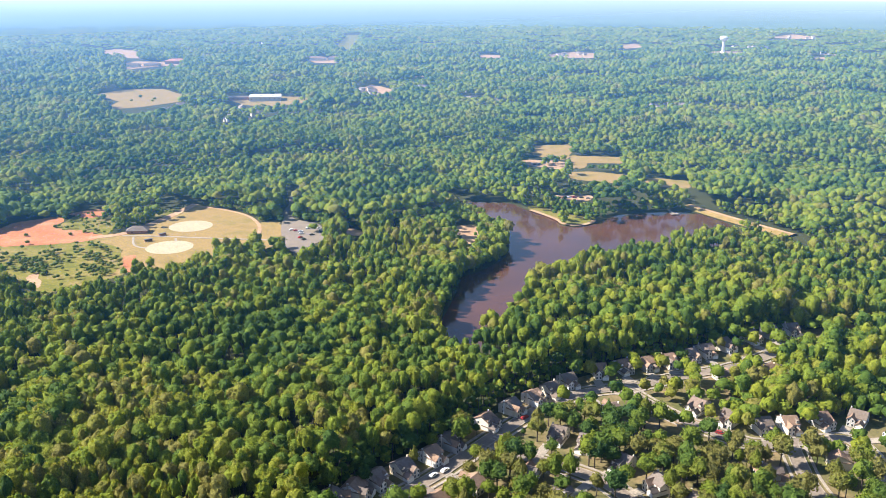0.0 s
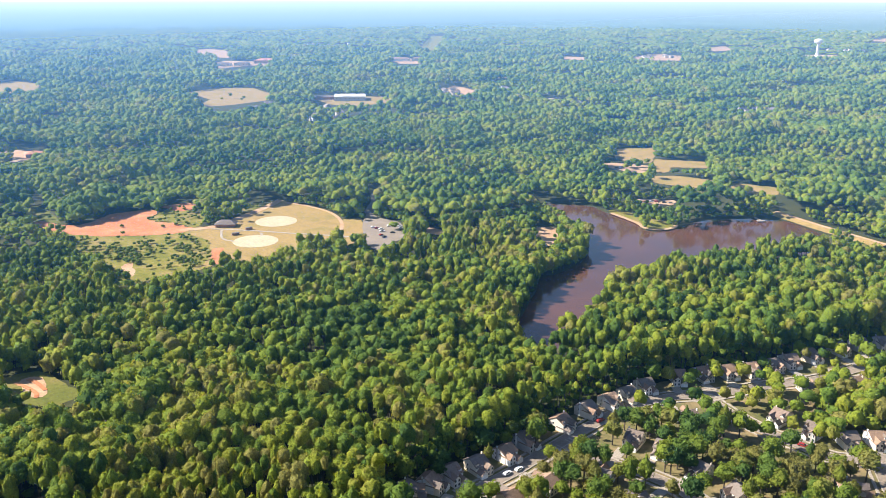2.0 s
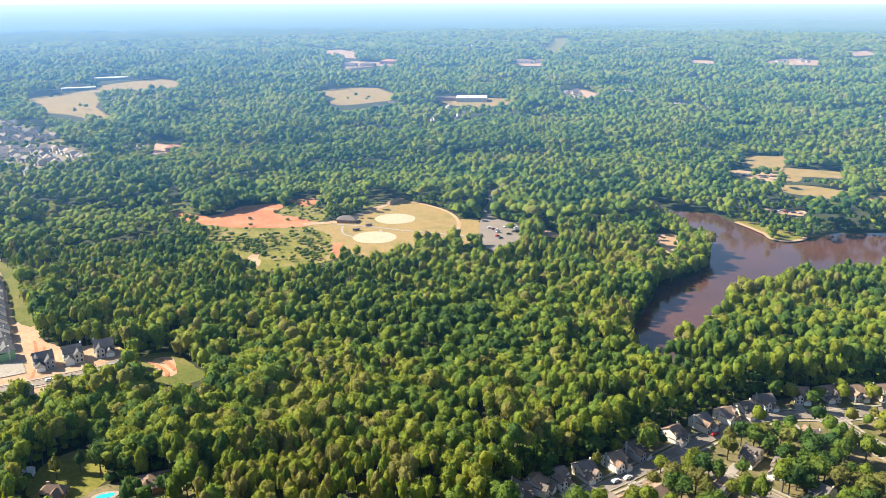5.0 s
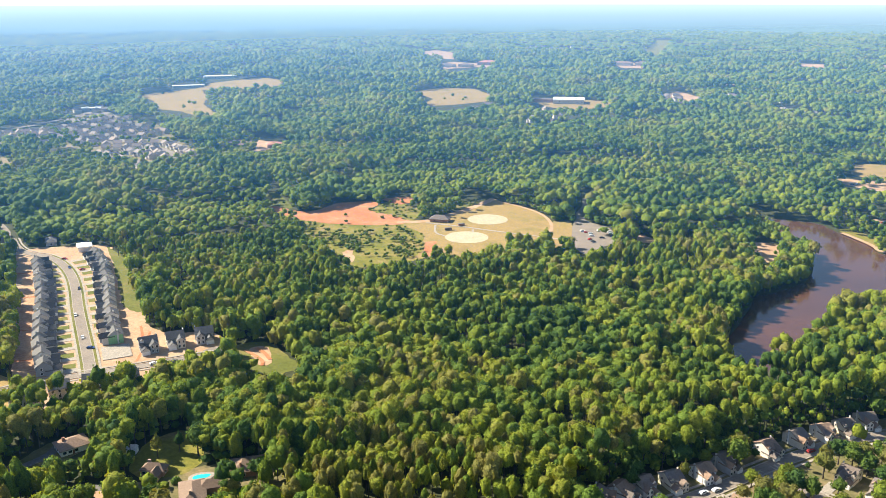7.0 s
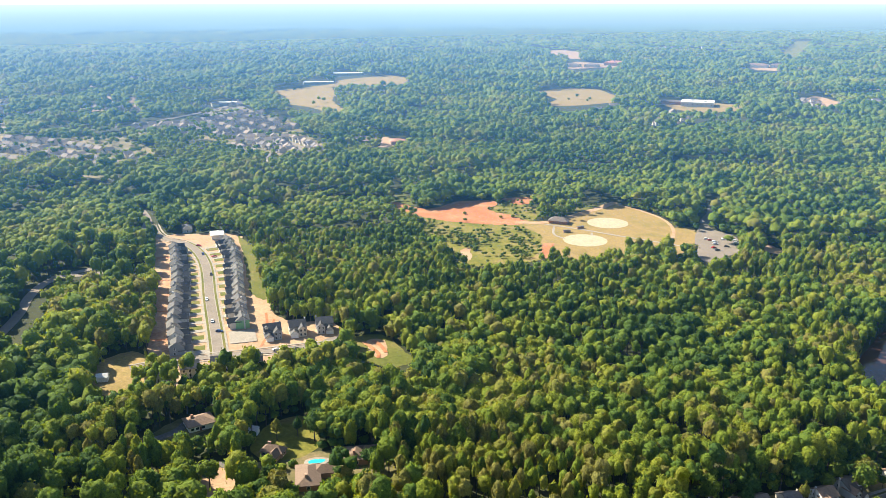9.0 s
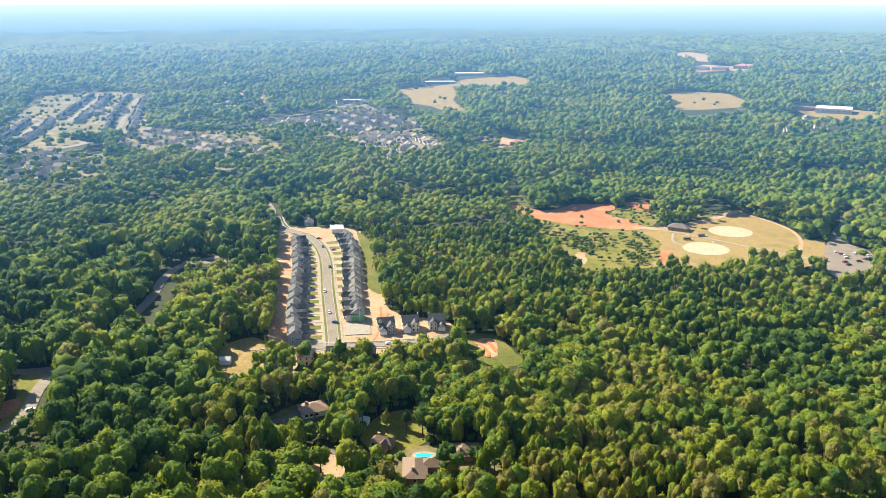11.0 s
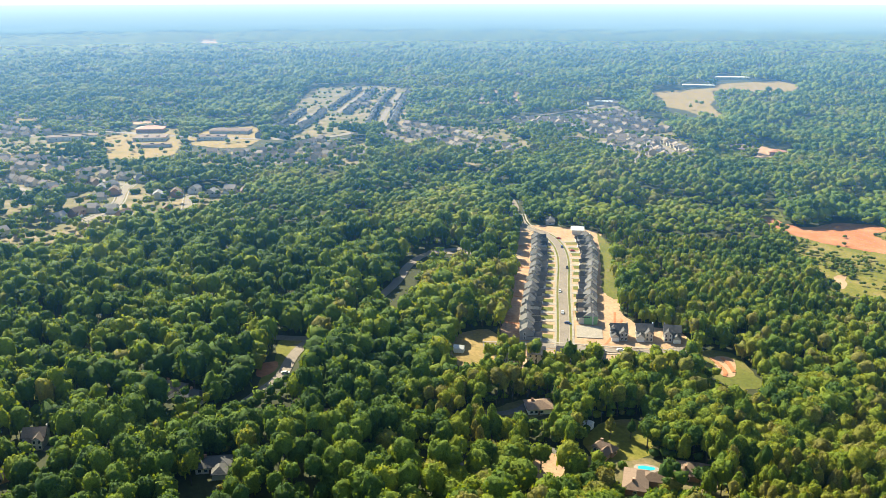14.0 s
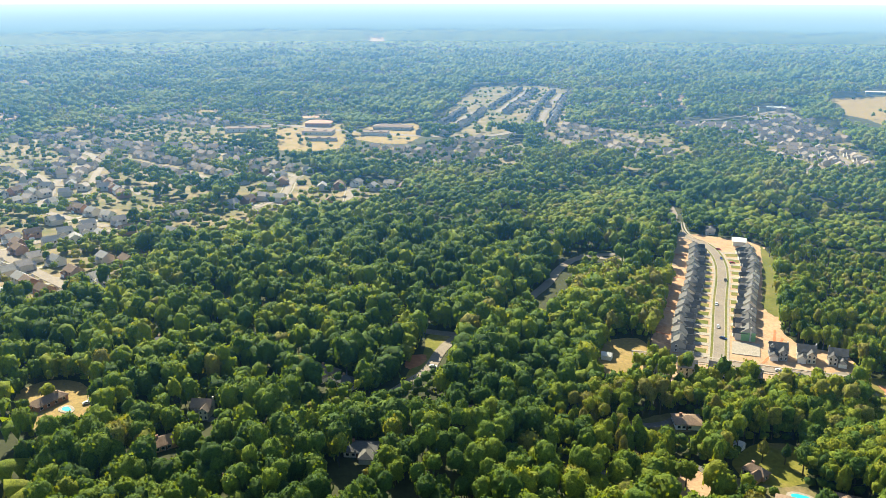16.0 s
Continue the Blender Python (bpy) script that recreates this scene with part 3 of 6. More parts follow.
patch("ground", PENINSULA, 0.10, M_SCRUB, "grassy lakeside picnic point", "lawn", 2, 0.6)
patch("ground", NEW_ESTATE, 0.08, M_SAND, "bare pale-orange soil of a housing estate under construction", "building site", 1, 1.5)
patch("ground", [(-515, 456), (-500, 468), (-400, 364), (-348, 316), (-362, 305), (-422, 366)], 0.12, M_CLAY, "bare reddish back yards of new houses", "bare soil", 1, 1.5)
for a, b in (((-512, 452), (-497, 465)), ((-468, 412), (-455, 424)), ((-420, 364), (-408, 377)), ((-385, 328), (-372, 340)), ((-352, 398), (-336, 380)), ((-340, 392), (-318, 352))):
    ribbon("track", [a, ((a[0] + b[0]) / 2 + 2, (a[1] + b[1]) / 2 - 2), b], 1.6, 0.2, M_RED, "low ridge of raw red soil across the site", "soil ridge")
patch("ground", ESTATE_GRASS, 0.14, M_GRASS, "green seeded strip behind new houses", "grass", 1)
patch("ground", BASIN_GRASS, 0.12, M_GRASS, "grass bank round a drainage basin", "grass", 2)
patch("ground", BASIN, 0.18, M_SAND, "raw orange clay floor of a drainage basin", "drainage basin", 1)
for pts in ([(-268, 387), (-260, 383), (-250, 377), (-247, 371)], [(-264, 392), (-256, 388), (-247, 380)]):
    ribbon("track", pts, 2.2, 0.45, M_RED, "low bank of dug red clay in the basin", "soil ridge")
for pts in (WEST_LAWN, POOL_LAWN, VERGE):
    patch("lawn", pts, 0.10, M_DRY if pts is WEST_LAWN else M_SCRUB, "sunlit lawn with worn dry patches", "lawn", 2)
patch("ground", [(-408, 163), (-420, 172), (-417, 184), (-405, 176), (-400, 164)], 0.16, M_RED, "small bare red clay yard beside the verge", "bare clay", 2, 0.6)
patch("lawn", SOUTH_LAWN, 0.10, M_DRY, "dry thin lawn under tall trees", "lawn", 2)
patch("ground", POOL_YARD, 0.08, M_YARD, "shady back yard of thin grass and mulch", "yard", 2)
patch("ground", DIRT_YARD, 0.14, M_SAND, "bare sandy yard beside a drive", "yard", 2)
for pts in (CLAY_N, CLAY_NE, CLAY_E, CLAY_FAR, TOWER_YARD, CLAY_W, CHAPEL_YARD):
    patch("ground", pts, 0.3, M_SAND, "far cleared ground of pale orange soil", "cleared land", 1, 3)
for pts in FAR_CLAY:
    patch("ground", pts, 0.3, M_SAND, "far cleared ground of pale orange soil", "cleared land", 1, 6)
patch("meadow", FIELD_NW, 0.2, M_DRY, "large bare tan field beyond the woods", "field", 1, 3)
patch("meadow", LINE_CUT, 0.3, M_SCRUB, "grassy power-line cut through far woods", "clearing", 1, 3)
for pts in (SCHOOL_A, SCHOOL_B, SCHOOL_C, SCHOOL_N):
    patch("ground", pts, 0.2, M_DRY, "dry school grounds of grass and paving", "school grounds", 1, 2)
patch("pavement", CAR_PARK, 0.22, M_STREET, "worn grey asphalt car park of the ball field", "car park", 2, 0.3)
patch("pavement", DEPOT, 0.3, M_STREET, "pale paved yard of a depot", "yard", 1, 1)
for cx, cy in ((-223, 664), (-224, 729)):
    ring = [(cx + 19 * math.cos(a / 24 * math.tau), cy + 19 * math.sin(a / 24 * math.tau)) for a in range(24)]
    patch("infield", ring, 0.2, M_INFIELD, "round pale skinned infield of a softball diamond", "infield", 1, 0.2)

# ---- roads ----
for pts in STREETS:
    w = 6.4 if pts not in (CROSS_ROAD, ESTATE_ROAD) else 5.8
    ribbon("road", pts, w, 0.30, M_STREET, "pale worn residential street", "road")
    for side in (-1, 1):
        ribbon("kerb", pts, 0.45, 0.42, M_CONCRETE, "pale concrete kerb along the street", "kerb", side * (w / 2 + 0.2))
        ribbon("sidewalk", pts, 1.3, 0.36, M_CONCRETE, "pale concrete sidewalk beside the street", "sidewalk", side * (w / 2 + 2.6))
        if pts is ESTATE_ROAD:
            ribbon("verge", pts[:8], 1.4, 0.30, M_GRASS, "narrow green sod verge between kerb and sidewalk", "verge", side * (w / 2 + 1.2))
for pts in FAR_STREETS + G_ROADS:
    ribbon("road", pts, 9 if pts is not ARTERY else 13, 0.35, M_STREET, "pale street through far housing", "road")
for pts in (WEST_ROAD, WEST_LOT, SIDE_ROAD):
    ribbon("road", pts, 7.0, 0.30, M_STREET, "pale grey country road through the trees", "road")
for pts in (POOL_DRIVE, GREY_DRIVE, SOUTH_DRIVE):
    ribbon("driveway", pts, 4.5, 0.26, M_ASPHALT, "shaded gravel drive to a house", "driveway")
ribbon("road", [(-145, 763), (-147, 788), (-146, 811), (-153, 845)], 9, 0.28, M_ASPHALT, "asphalt access road to the car park", "road")
ribbon("track", [(-243, 812), (-249, 781), (-256, 754), (-265, 727), (-276, 700), (-300, 692)], 8, 0.24, M_SAND, "pale dirt track beside the ball field", "track")
ribbon("track", [(-235, 801), (-217, 794), (-197, 781), (-180, 765), (-166, 740), (-159, 712), (-158, 695)], 3.2, 0.24, M_SAND, "worn dirt warning track round the outfield", "track")
ribbon("path", [(-274, 698), (-233, 696), (-203, 691), (-168, 688), (-132, 684)], 2.6, 0.26, M_CONCRETE, "pale concrete path between the diamonds", "path")
ribbon("path", [(-263, 694), (-254, 667), (-240, 661)], 2.0, 0.26, M_CONCRETE, "pale concrete path to the diamond", "path")
ribbon("path", [(-226, 690), (-224, 684), (-222, 680)], 2.0, 0.26, M_CONCRETE, "pale concrete path to the diamond", "path")
for x, y in ((96, 407), (-281, 378)):
    ring = [(x + 10 * math.cos(a / 16 * math.tau), y + 10 * math.sin(a / 16 * math.tau)) for a in range(16)]
    patch("road", ring, 0.31, M_STREET, "round turning place at the end of a street", "road", 1, 0)


def dam():
    """A grassed earth bank with a pale track on its crest."""
    pts = chaikin([(240, 806), (255, 776), (268, 752), (283, 727), (300, 700)], 2, False)
    d = np.gradient(pts, axis=0)
    d /= np.linalg.norm(d, axis=1)[:, None]
    n = np.stack([-d[:, 1], d[:, 0]], 1)
    bank = new("dam")
    for name, cuts, mat, text in (("bank", ((-9, -1.5), (-3, 1.6), (3, 1.6), (10, 0.02)), M_DRY, "dry grass bank"), ("track", ((-1.8, 1.62), (-1.6, 1.72), (1.6, 1.72), (1.8, 1.62)), M_SAND, "pale dirt track")):
        bm = bmesh.new()
        rows = [[bm.verts.new((*(p + m * -o), z)) for o, z in cuts] for p, m in zip(pts, n)]
        for r, s in zip(rows, rows[1:]):
            for i in range(3):
                bm.faces.new((r[i], r[i + 1], s[i + 1], s[i]))
        bmesh.ops.recalc_face_normals(bm, faces=bm.faces)
        part(name, bm, mat, bank, text)
    return tagged(bank, "earth dam with dry grass slopes and a dirt track on top", "dam", kind="structure")


dam()


def backdrop():
    """The plain beyond five kilometres as a glowing ring: woods foreshortened by distance, with haze painted in up to
    the sky's edge.
    """
    m, ns, ls, b = nodes("far_distance")

    def calc(kind, *vals):
        n = ns.new("ShaderNodeMath")
        n.operation = kind
        for sock, v in zip(n.inputs, vals):
            if hasattr(v, "is_linked"):
                ls.new(v, sock)
            else:
                sock.default_value = v
        return n.outputs[0]
    pos = ns.new("ShaderNodeNewGeometry").outputs["Position"]
    sep = ns.new("ShaderNodeSeparateXYZ")
    ls.new(pos, sep.inputs[0])
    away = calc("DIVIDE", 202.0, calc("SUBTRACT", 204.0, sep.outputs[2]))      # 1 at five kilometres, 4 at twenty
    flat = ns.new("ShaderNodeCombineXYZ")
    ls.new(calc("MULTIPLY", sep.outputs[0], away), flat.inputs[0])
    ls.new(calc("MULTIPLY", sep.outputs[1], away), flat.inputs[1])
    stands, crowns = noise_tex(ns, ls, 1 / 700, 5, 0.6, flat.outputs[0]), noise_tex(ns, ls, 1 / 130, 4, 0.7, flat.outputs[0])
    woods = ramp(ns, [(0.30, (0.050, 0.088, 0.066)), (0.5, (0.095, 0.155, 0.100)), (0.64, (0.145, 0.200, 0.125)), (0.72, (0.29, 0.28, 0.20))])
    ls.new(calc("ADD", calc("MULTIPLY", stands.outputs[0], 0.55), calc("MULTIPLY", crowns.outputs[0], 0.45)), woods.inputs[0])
    # haze painted into the glow: woods fade to pale blue with height
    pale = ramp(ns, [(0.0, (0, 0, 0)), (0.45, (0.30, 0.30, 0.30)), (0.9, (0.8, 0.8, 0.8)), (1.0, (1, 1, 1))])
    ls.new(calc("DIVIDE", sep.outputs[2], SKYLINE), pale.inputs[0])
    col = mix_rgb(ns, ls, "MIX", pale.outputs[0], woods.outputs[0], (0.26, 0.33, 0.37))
    # bright sky painted in above the skyline
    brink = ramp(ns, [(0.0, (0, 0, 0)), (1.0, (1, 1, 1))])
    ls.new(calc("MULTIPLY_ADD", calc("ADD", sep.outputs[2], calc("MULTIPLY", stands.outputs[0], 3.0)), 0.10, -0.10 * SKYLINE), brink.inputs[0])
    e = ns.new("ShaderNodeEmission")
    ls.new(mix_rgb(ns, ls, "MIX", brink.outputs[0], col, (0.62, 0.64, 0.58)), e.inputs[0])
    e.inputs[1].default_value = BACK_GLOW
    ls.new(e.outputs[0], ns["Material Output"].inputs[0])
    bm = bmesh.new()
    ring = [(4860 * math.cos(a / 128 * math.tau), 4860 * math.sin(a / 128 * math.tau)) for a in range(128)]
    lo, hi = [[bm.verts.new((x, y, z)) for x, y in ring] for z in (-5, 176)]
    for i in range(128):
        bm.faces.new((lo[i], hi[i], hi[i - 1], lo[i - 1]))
    return tagged(part("backdrop", bm, m), "glowing backdrop ring painted with a far wooded plain and pale blue haze", "distance", kind="structure")


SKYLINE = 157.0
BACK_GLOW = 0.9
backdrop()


def haze():
    """Stand-in for summer haze over the far woods: one thin painted sheet that rises with distance, clear where it
    begins, lit by sun and sky.
    """
    m, ns, ls, b = nodes("painted_haze")
    pos = ns.new("ShaderNodeNewGeometry").outputs["Position"]
    flat = ns.new("ShaderNodeVectorMath")
    flat.operation = "MULTIPLY"
    ls.new(pos, flat.inputs[0])
    flat.inputs[1].default_value = (1, 1, 0)
    far = ns.new("ShaderNodeVectorMath")
    far.operation = "LENGTH"
    ls.new(flat.outputs[0], far.inputs[0])
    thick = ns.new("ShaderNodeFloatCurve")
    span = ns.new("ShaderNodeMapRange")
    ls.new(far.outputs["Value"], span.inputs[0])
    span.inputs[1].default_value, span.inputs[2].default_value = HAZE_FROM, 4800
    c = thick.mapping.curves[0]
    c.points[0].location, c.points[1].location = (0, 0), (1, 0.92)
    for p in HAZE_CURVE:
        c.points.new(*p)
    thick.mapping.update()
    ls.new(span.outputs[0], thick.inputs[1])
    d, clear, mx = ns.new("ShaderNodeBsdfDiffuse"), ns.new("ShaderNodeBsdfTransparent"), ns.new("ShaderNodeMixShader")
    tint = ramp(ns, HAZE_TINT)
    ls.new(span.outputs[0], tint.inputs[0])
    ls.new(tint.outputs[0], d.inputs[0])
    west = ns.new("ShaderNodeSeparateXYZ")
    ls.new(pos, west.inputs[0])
    drift = ns.new("ShaderNodeMapRange")       # more of the painted haze towards the sun's side
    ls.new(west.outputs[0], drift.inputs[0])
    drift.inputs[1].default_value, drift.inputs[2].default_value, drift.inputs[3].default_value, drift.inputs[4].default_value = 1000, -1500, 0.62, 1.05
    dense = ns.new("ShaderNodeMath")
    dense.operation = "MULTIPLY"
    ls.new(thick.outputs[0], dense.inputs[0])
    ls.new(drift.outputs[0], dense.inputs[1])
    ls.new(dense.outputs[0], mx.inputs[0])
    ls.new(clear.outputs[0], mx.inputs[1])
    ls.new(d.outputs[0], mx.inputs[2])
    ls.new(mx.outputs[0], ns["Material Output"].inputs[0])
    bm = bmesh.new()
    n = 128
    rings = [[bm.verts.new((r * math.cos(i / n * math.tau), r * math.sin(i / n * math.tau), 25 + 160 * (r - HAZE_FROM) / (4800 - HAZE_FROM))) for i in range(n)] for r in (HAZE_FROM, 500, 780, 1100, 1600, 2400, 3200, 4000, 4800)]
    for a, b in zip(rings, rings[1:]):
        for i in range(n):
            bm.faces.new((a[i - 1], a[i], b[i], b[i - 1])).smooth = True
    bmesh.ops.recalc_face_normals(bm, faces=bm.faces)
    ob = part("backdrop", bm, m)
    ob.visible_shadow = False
    return tagged(ob, "thin tinted see-through sheet standing in for haze over the far woods", "haze", kind="structure")


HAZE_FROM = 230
# haze colours painted by distance; the last stop paints white sky above the skyline
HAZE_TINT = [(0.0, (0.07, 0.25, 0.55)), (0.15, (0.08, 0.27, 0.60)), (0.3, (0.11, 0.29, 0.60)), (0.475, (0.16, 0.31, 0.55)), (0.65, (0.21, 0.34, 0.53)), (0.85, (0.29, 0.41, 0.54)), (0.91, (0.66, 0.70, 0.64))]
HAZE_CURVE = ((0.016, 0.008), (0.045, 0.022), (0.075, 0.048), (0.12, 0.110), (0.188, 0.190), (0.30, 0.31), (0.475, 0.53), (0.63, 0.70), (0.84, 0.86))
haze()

# ---- houses ----


def gable(walls, roof, x0, x1, y0, y1, eave, rise, axis="x", over=0.5, z0=0.0):
    """A walled block with gable ends under two roof slabs; the ridge runs along the axis."""
    T = (lambda u, v, z: (u, v, z)) if axis == "x" else (lambda u, v, z: (v, u, z))
    (u0, u1, v0, v1) = (x0, x1, y0, y1) if axis == "x" else (y0, y1, x0, x1)
    vm = (v0 + v1) / 2
    ends = [[walls.verts.new(T(u, v, z)) for v, z in ((v0, z0), (v1, z0), (v1, eave), (vm, eave + rise), (v0, eave))] for u in (u0, u1)]
    a, b = ends
    for f in (a[::-1], b, (a[0], b[0], b[4], a[4]), (a[1], a[2], b[2], b[1])):
        walls.faces.new(f)
    s = rise / (vm - v0)
    for side in (-1, 1):
        ve = vm + side * (vm - v0 + over)
        lo, t = eave - s * over + 0.05, 0.22
        c = [(u0 - over, ve, lo), (u1 + over, ve, lo), (u1 + over, vm, eave + rise + 0.05), (u0 - over, vm, eave + rise + 0.05)]
        lower = [roof.verts.new(T(*p)) for p in c]
        upper = [roof.verts.new(T(p[0], p[1], p[2] + t)) for p in c]
        roof.faces.new(upper)
        roof.faces.new(lower[::-1])
        for i in range(4):
            j = (i + 1) % 4
            roof.faces.new((lower[i], lower[j], upper[j], upper[i]))


def hip(walls, roof, x0, x1, y0, y1, eave, rise, over=0.6):
    """A walled block under a hipped roof."""
    box(walls, x0, x1, y0, y1, 0, eave)
    w, d = x1 - x0, y1 - y0
    k = min(w, d) / 2
    e = [roof.verts.new((x, y, eave - 0.15)) for x, y in ((x0 - over, y0 - over), (x1 + over, y0 - over), (x1 + over, y1 + over), (x0 - over, y1 + over))]
    e2 = [roof.verts.new((v.co.x, v.co.y, eave + 0.1)) for v in e]
    if w >= d:
        r = [roof.verts.new((x0 + k, (y0 + y1) / 2, eave + rise)), roof.verts.new((x1 - k, (y0 + y1) / 2, eave + rise))]
        fs = ((e2[0], e2[1], r[1], r[0]), (e2[1], e2[2], r[1]), (e2[2], e2[3], r[0], r[1]), (e2[3], e2[0], r[0]))
    else:
        r = [roof.verts.new(((x0 + x1) / 2, y0 + k, eave + rise)), roof.verts.new(((x0 + x1) / 2, y1 - k, eave + rise))]
        fs = ((e2[0], e2[1], r[0]), (e2[1], e2[2], r[1], r[0]), (e2[2], e2[3], r[1]), (e2[3], e2[0], r[0], r[1]))
    for f in fs:
        roof.faces.new(f)
    roof.faces.new(e[::-1])
    for i in range(4):
        j = (i + 1) % 4
        roof.faces.new((e[i], e[j], e2[j], e2[i]))


def opening(house, name, x, y, z, w, h, face, material, frame_w=0.14):
    """A window or door proud of the wall; face is the way it looks (-y, +y, -x, +x), its trim a part below it."""
    bm, bt = bmesh.new(), bmesh.new()
    out = {"-y": (0, -1), "+y": (0, 1), "-x": (-1, 0), "+x": (1, 0)}[face]

    def slab(b, grow, depth):
        if out[0] == 0:
            box(b, x - w / 2 - grow, x + w / 2 + grow, min(y, y + out[1] * depth), max(y, y + out[1] * depth), z - grow, z + h + grow)
        else:
            box(b, min(x, x + out[0] * depth), max(x, x + out[0] * depth), y - w / 2 - grow, y + w / 2 + grow, z - grow, z + h + grow)
    slab(bm, 0.0, 0.09)
    slab(bt, frame_w, 0.05)
    p = part(name, bm, material, house)
    if frame_w:
        part("trim", bt, M_TRIM, p)
    else:
        bt.free()
    return p


def finish(house, walls, roof, mw, mr, label, category="house", group=""):
    for bm in (walls, roof):
        bmesh.ops.recalc_face_normals(bm, faces=bm.faces)
    part("wall", walls, mw, house)
    part("roof", roof, mr, house)
    return tagged(house, label, category, group)


def two_storey(mw, mr, label, group, w=11.5, d=12.0, mirror=1, dormer=True, eave=5.6, sheath=None):
    """Front to -y: main gable, cross gable, garage wing with its door, porch roof, windows, chimney."""
    h = new("house")
    m = mirror
    walls, roof = bmesh.new(), bmesh.new()
    gable(walls, roof, -w / 2, w / 2, -d / 2 + 2, d / 2, eave, 3.0, "x")
    finish(h, walls, roof, mw, mr, label, "house", group)
    walls, roof = bmesh.new(), bmesh.new()
    a, b = sorted((m * w * 0.02, m * w * 0.482))
    gable(walls, roof, a, b, -d / 2 - 1.5, 0, eave * 0.90, 2.1, "y")
    finish(h, walls, roof, mw, mr, label, "house", group)
    walls, roof = bmesh.new(), bmesh.new()
    a, b = sorted((-m * w * 0.48, -m * w * 0.03))
    gable(walls, roof, a, b, -d / 2 - 2.6, 0, 3.0, 1.9, "y")
    finish(h, walls, roof, mw, mr, label, "house", group)
    if dormer:
        walls, roof = bmesh.new(), bmesh.new()
        gable(walls, roof, -m * w * 0.36 - 1, -m * w * 0.36 + 1, -d / 2 + 2.6, 0, eave + 1.5, 0.8, "y", 0.25, eave)
        finish(h, walls, roof, mw, mr, label, "house", group)
    gx = (a + b) / 2
    opening(h, "garage_door", gx, -d / 2 - 2.6, 0.05, 4.2, 2.2, "-y", M_TRIM)
    fx = m * w * 0.26
    for z in (0.9, 3.5):
        for dx in (-1.2, 1.2):
            opening(h, "window", fx + dx, -d / 2 - 1.5, z, 1.0, 1.5, "-y", M_GLASS)
    opening(h, "door", m * w * 0.0, -d / 2 + 2, 0.1, 1.0, 2.1, "-y", M_DOOR)
    for z in (0.9, 3.6):
        for x in (-w * 0.33, 0, w * 0.33):
            opening(h, "window", x, d / 2, z, 1.1, 1.4, "+y", M_GLASS)
        for s, face in ((-1, "-x"), (1, "+x")):
            opening(h, "window", s * w / 2, d * 0.22, z, 1.0, 1.4, face, M_GLASS)
    bm = bmesh.new()
    box(bm, m * (w / 2 + 0.02) - 0.3, m * (w / 2 + 0.02) + 0.3, 1.8, 2.7, 0, eave + 3.7)
    part("chimney", bm, mw, h)
    bm = bmesh.new()
    box(bm, min(0, -m * 2.2), max(0, -m * 2.2) + 1.2, -d / 2 + 0.2, -d / 2 + 2, 2.7, 2.9)
    part("porch_roof", bm, mr, h)
    if sheath:
        bm = bmesh.new()
        box(bm, w / 2, w / 2 + 0.06, -d / 2 + 2, d / 2, 0, eave)
        part("sheathing", bm, sheath, h, "bare green wall sheathing")
    return h


def ranch(mw, mr, label, w=18, d=9, wing=7):
    """A low hipped house with a hipped wing towards -y."""
    h = new("house")
    walls, roof = bmesh.new(), bmesh.new()
    hip(walls, roof, -w / 2, w / 2, -d / 2, d / 2, 2.9, 2.6)
    finish(h, walls, roof, mw, mr, label)
    if wing:
        walls, roof = bmesh.new(), bmesh.new()
        hip(walls, roof, w / 2 - wing - 1, w / 2 - 1, -d / 2 - 6, -d / 2 + 2.5, 2.85, 2.3)
        finish(h, walls, roof, mw, mr, label)
    for x in (-w * 0.38, -w * 0.2, 0.02 * w):
        opening(h, "window", x, -d / 2, 0.9, 1.5, 1.3, "-y", M_GLASS)
    for x in (-w * 0.36, -w * 0.1, w * 0.15, w * 0.38):
        opening(h, "window", x, d / 2, 0.9, 1.5, 1.3, "+y", M_GLASS)
    opening(h, "door", -w * 0.08, -d / 2, 0.05, 1.0, 2.1, "-y", M_DOOR)
    for s, face in ((-1, "-x"), (1, "+x")):
        opening(h, "window", s * w / 2, 0, 0.9, 1.3, 1.3, face, M_GLASS)
    bm = bmesh.new()
    box(bm, -w * 0.3, -w * 0.3 + 1.3, 0.6, 1.4, 2, 6.2)
    part("chimney", bm, M_BRICK, h)
    return h


def far_house(mw, mr, label, group, w=11, d=10, kind=0):
    """The same kind of house in fewer parts, for the far estates."""
    h = new("house")
    walls, roof = bmesh.new(), bmesh.new()
    gable(walls, roof, -w / 2, w / 2, -d / 2, d / 2, 5.2, 3.3, "x" if kind == 0 else "y")
    finish(h, walls, roof, mw, mr, label, "house", group)
    walls, roof = bmesh.new(), bmesh.new()
    gable(walls, roof, -w * 0.45, w * 0.05, -d / 2 - 2.5, 0, 4.2 if kind else 3.0, 2.0, "y")
    finish(h, walls, roof, mw, mr, label, "house", group)
    for x in (-w * 0.25, w * 0.25):
        opening(h, "window", x, d / 2, 3.2, 1.8, 1.5, "+y", M_GLASS, 0)
    opening(h, "window", w * 0.28, -d / 2, 3.2, 1.8, 1.5, "-y", M_GLASS, 0)
    opening(h, "garage_door", -w * 0.2, -d / 2 - 2.5, 0.1, 4.4, 2.2, "-y", M_TRIM, 0)
    return h


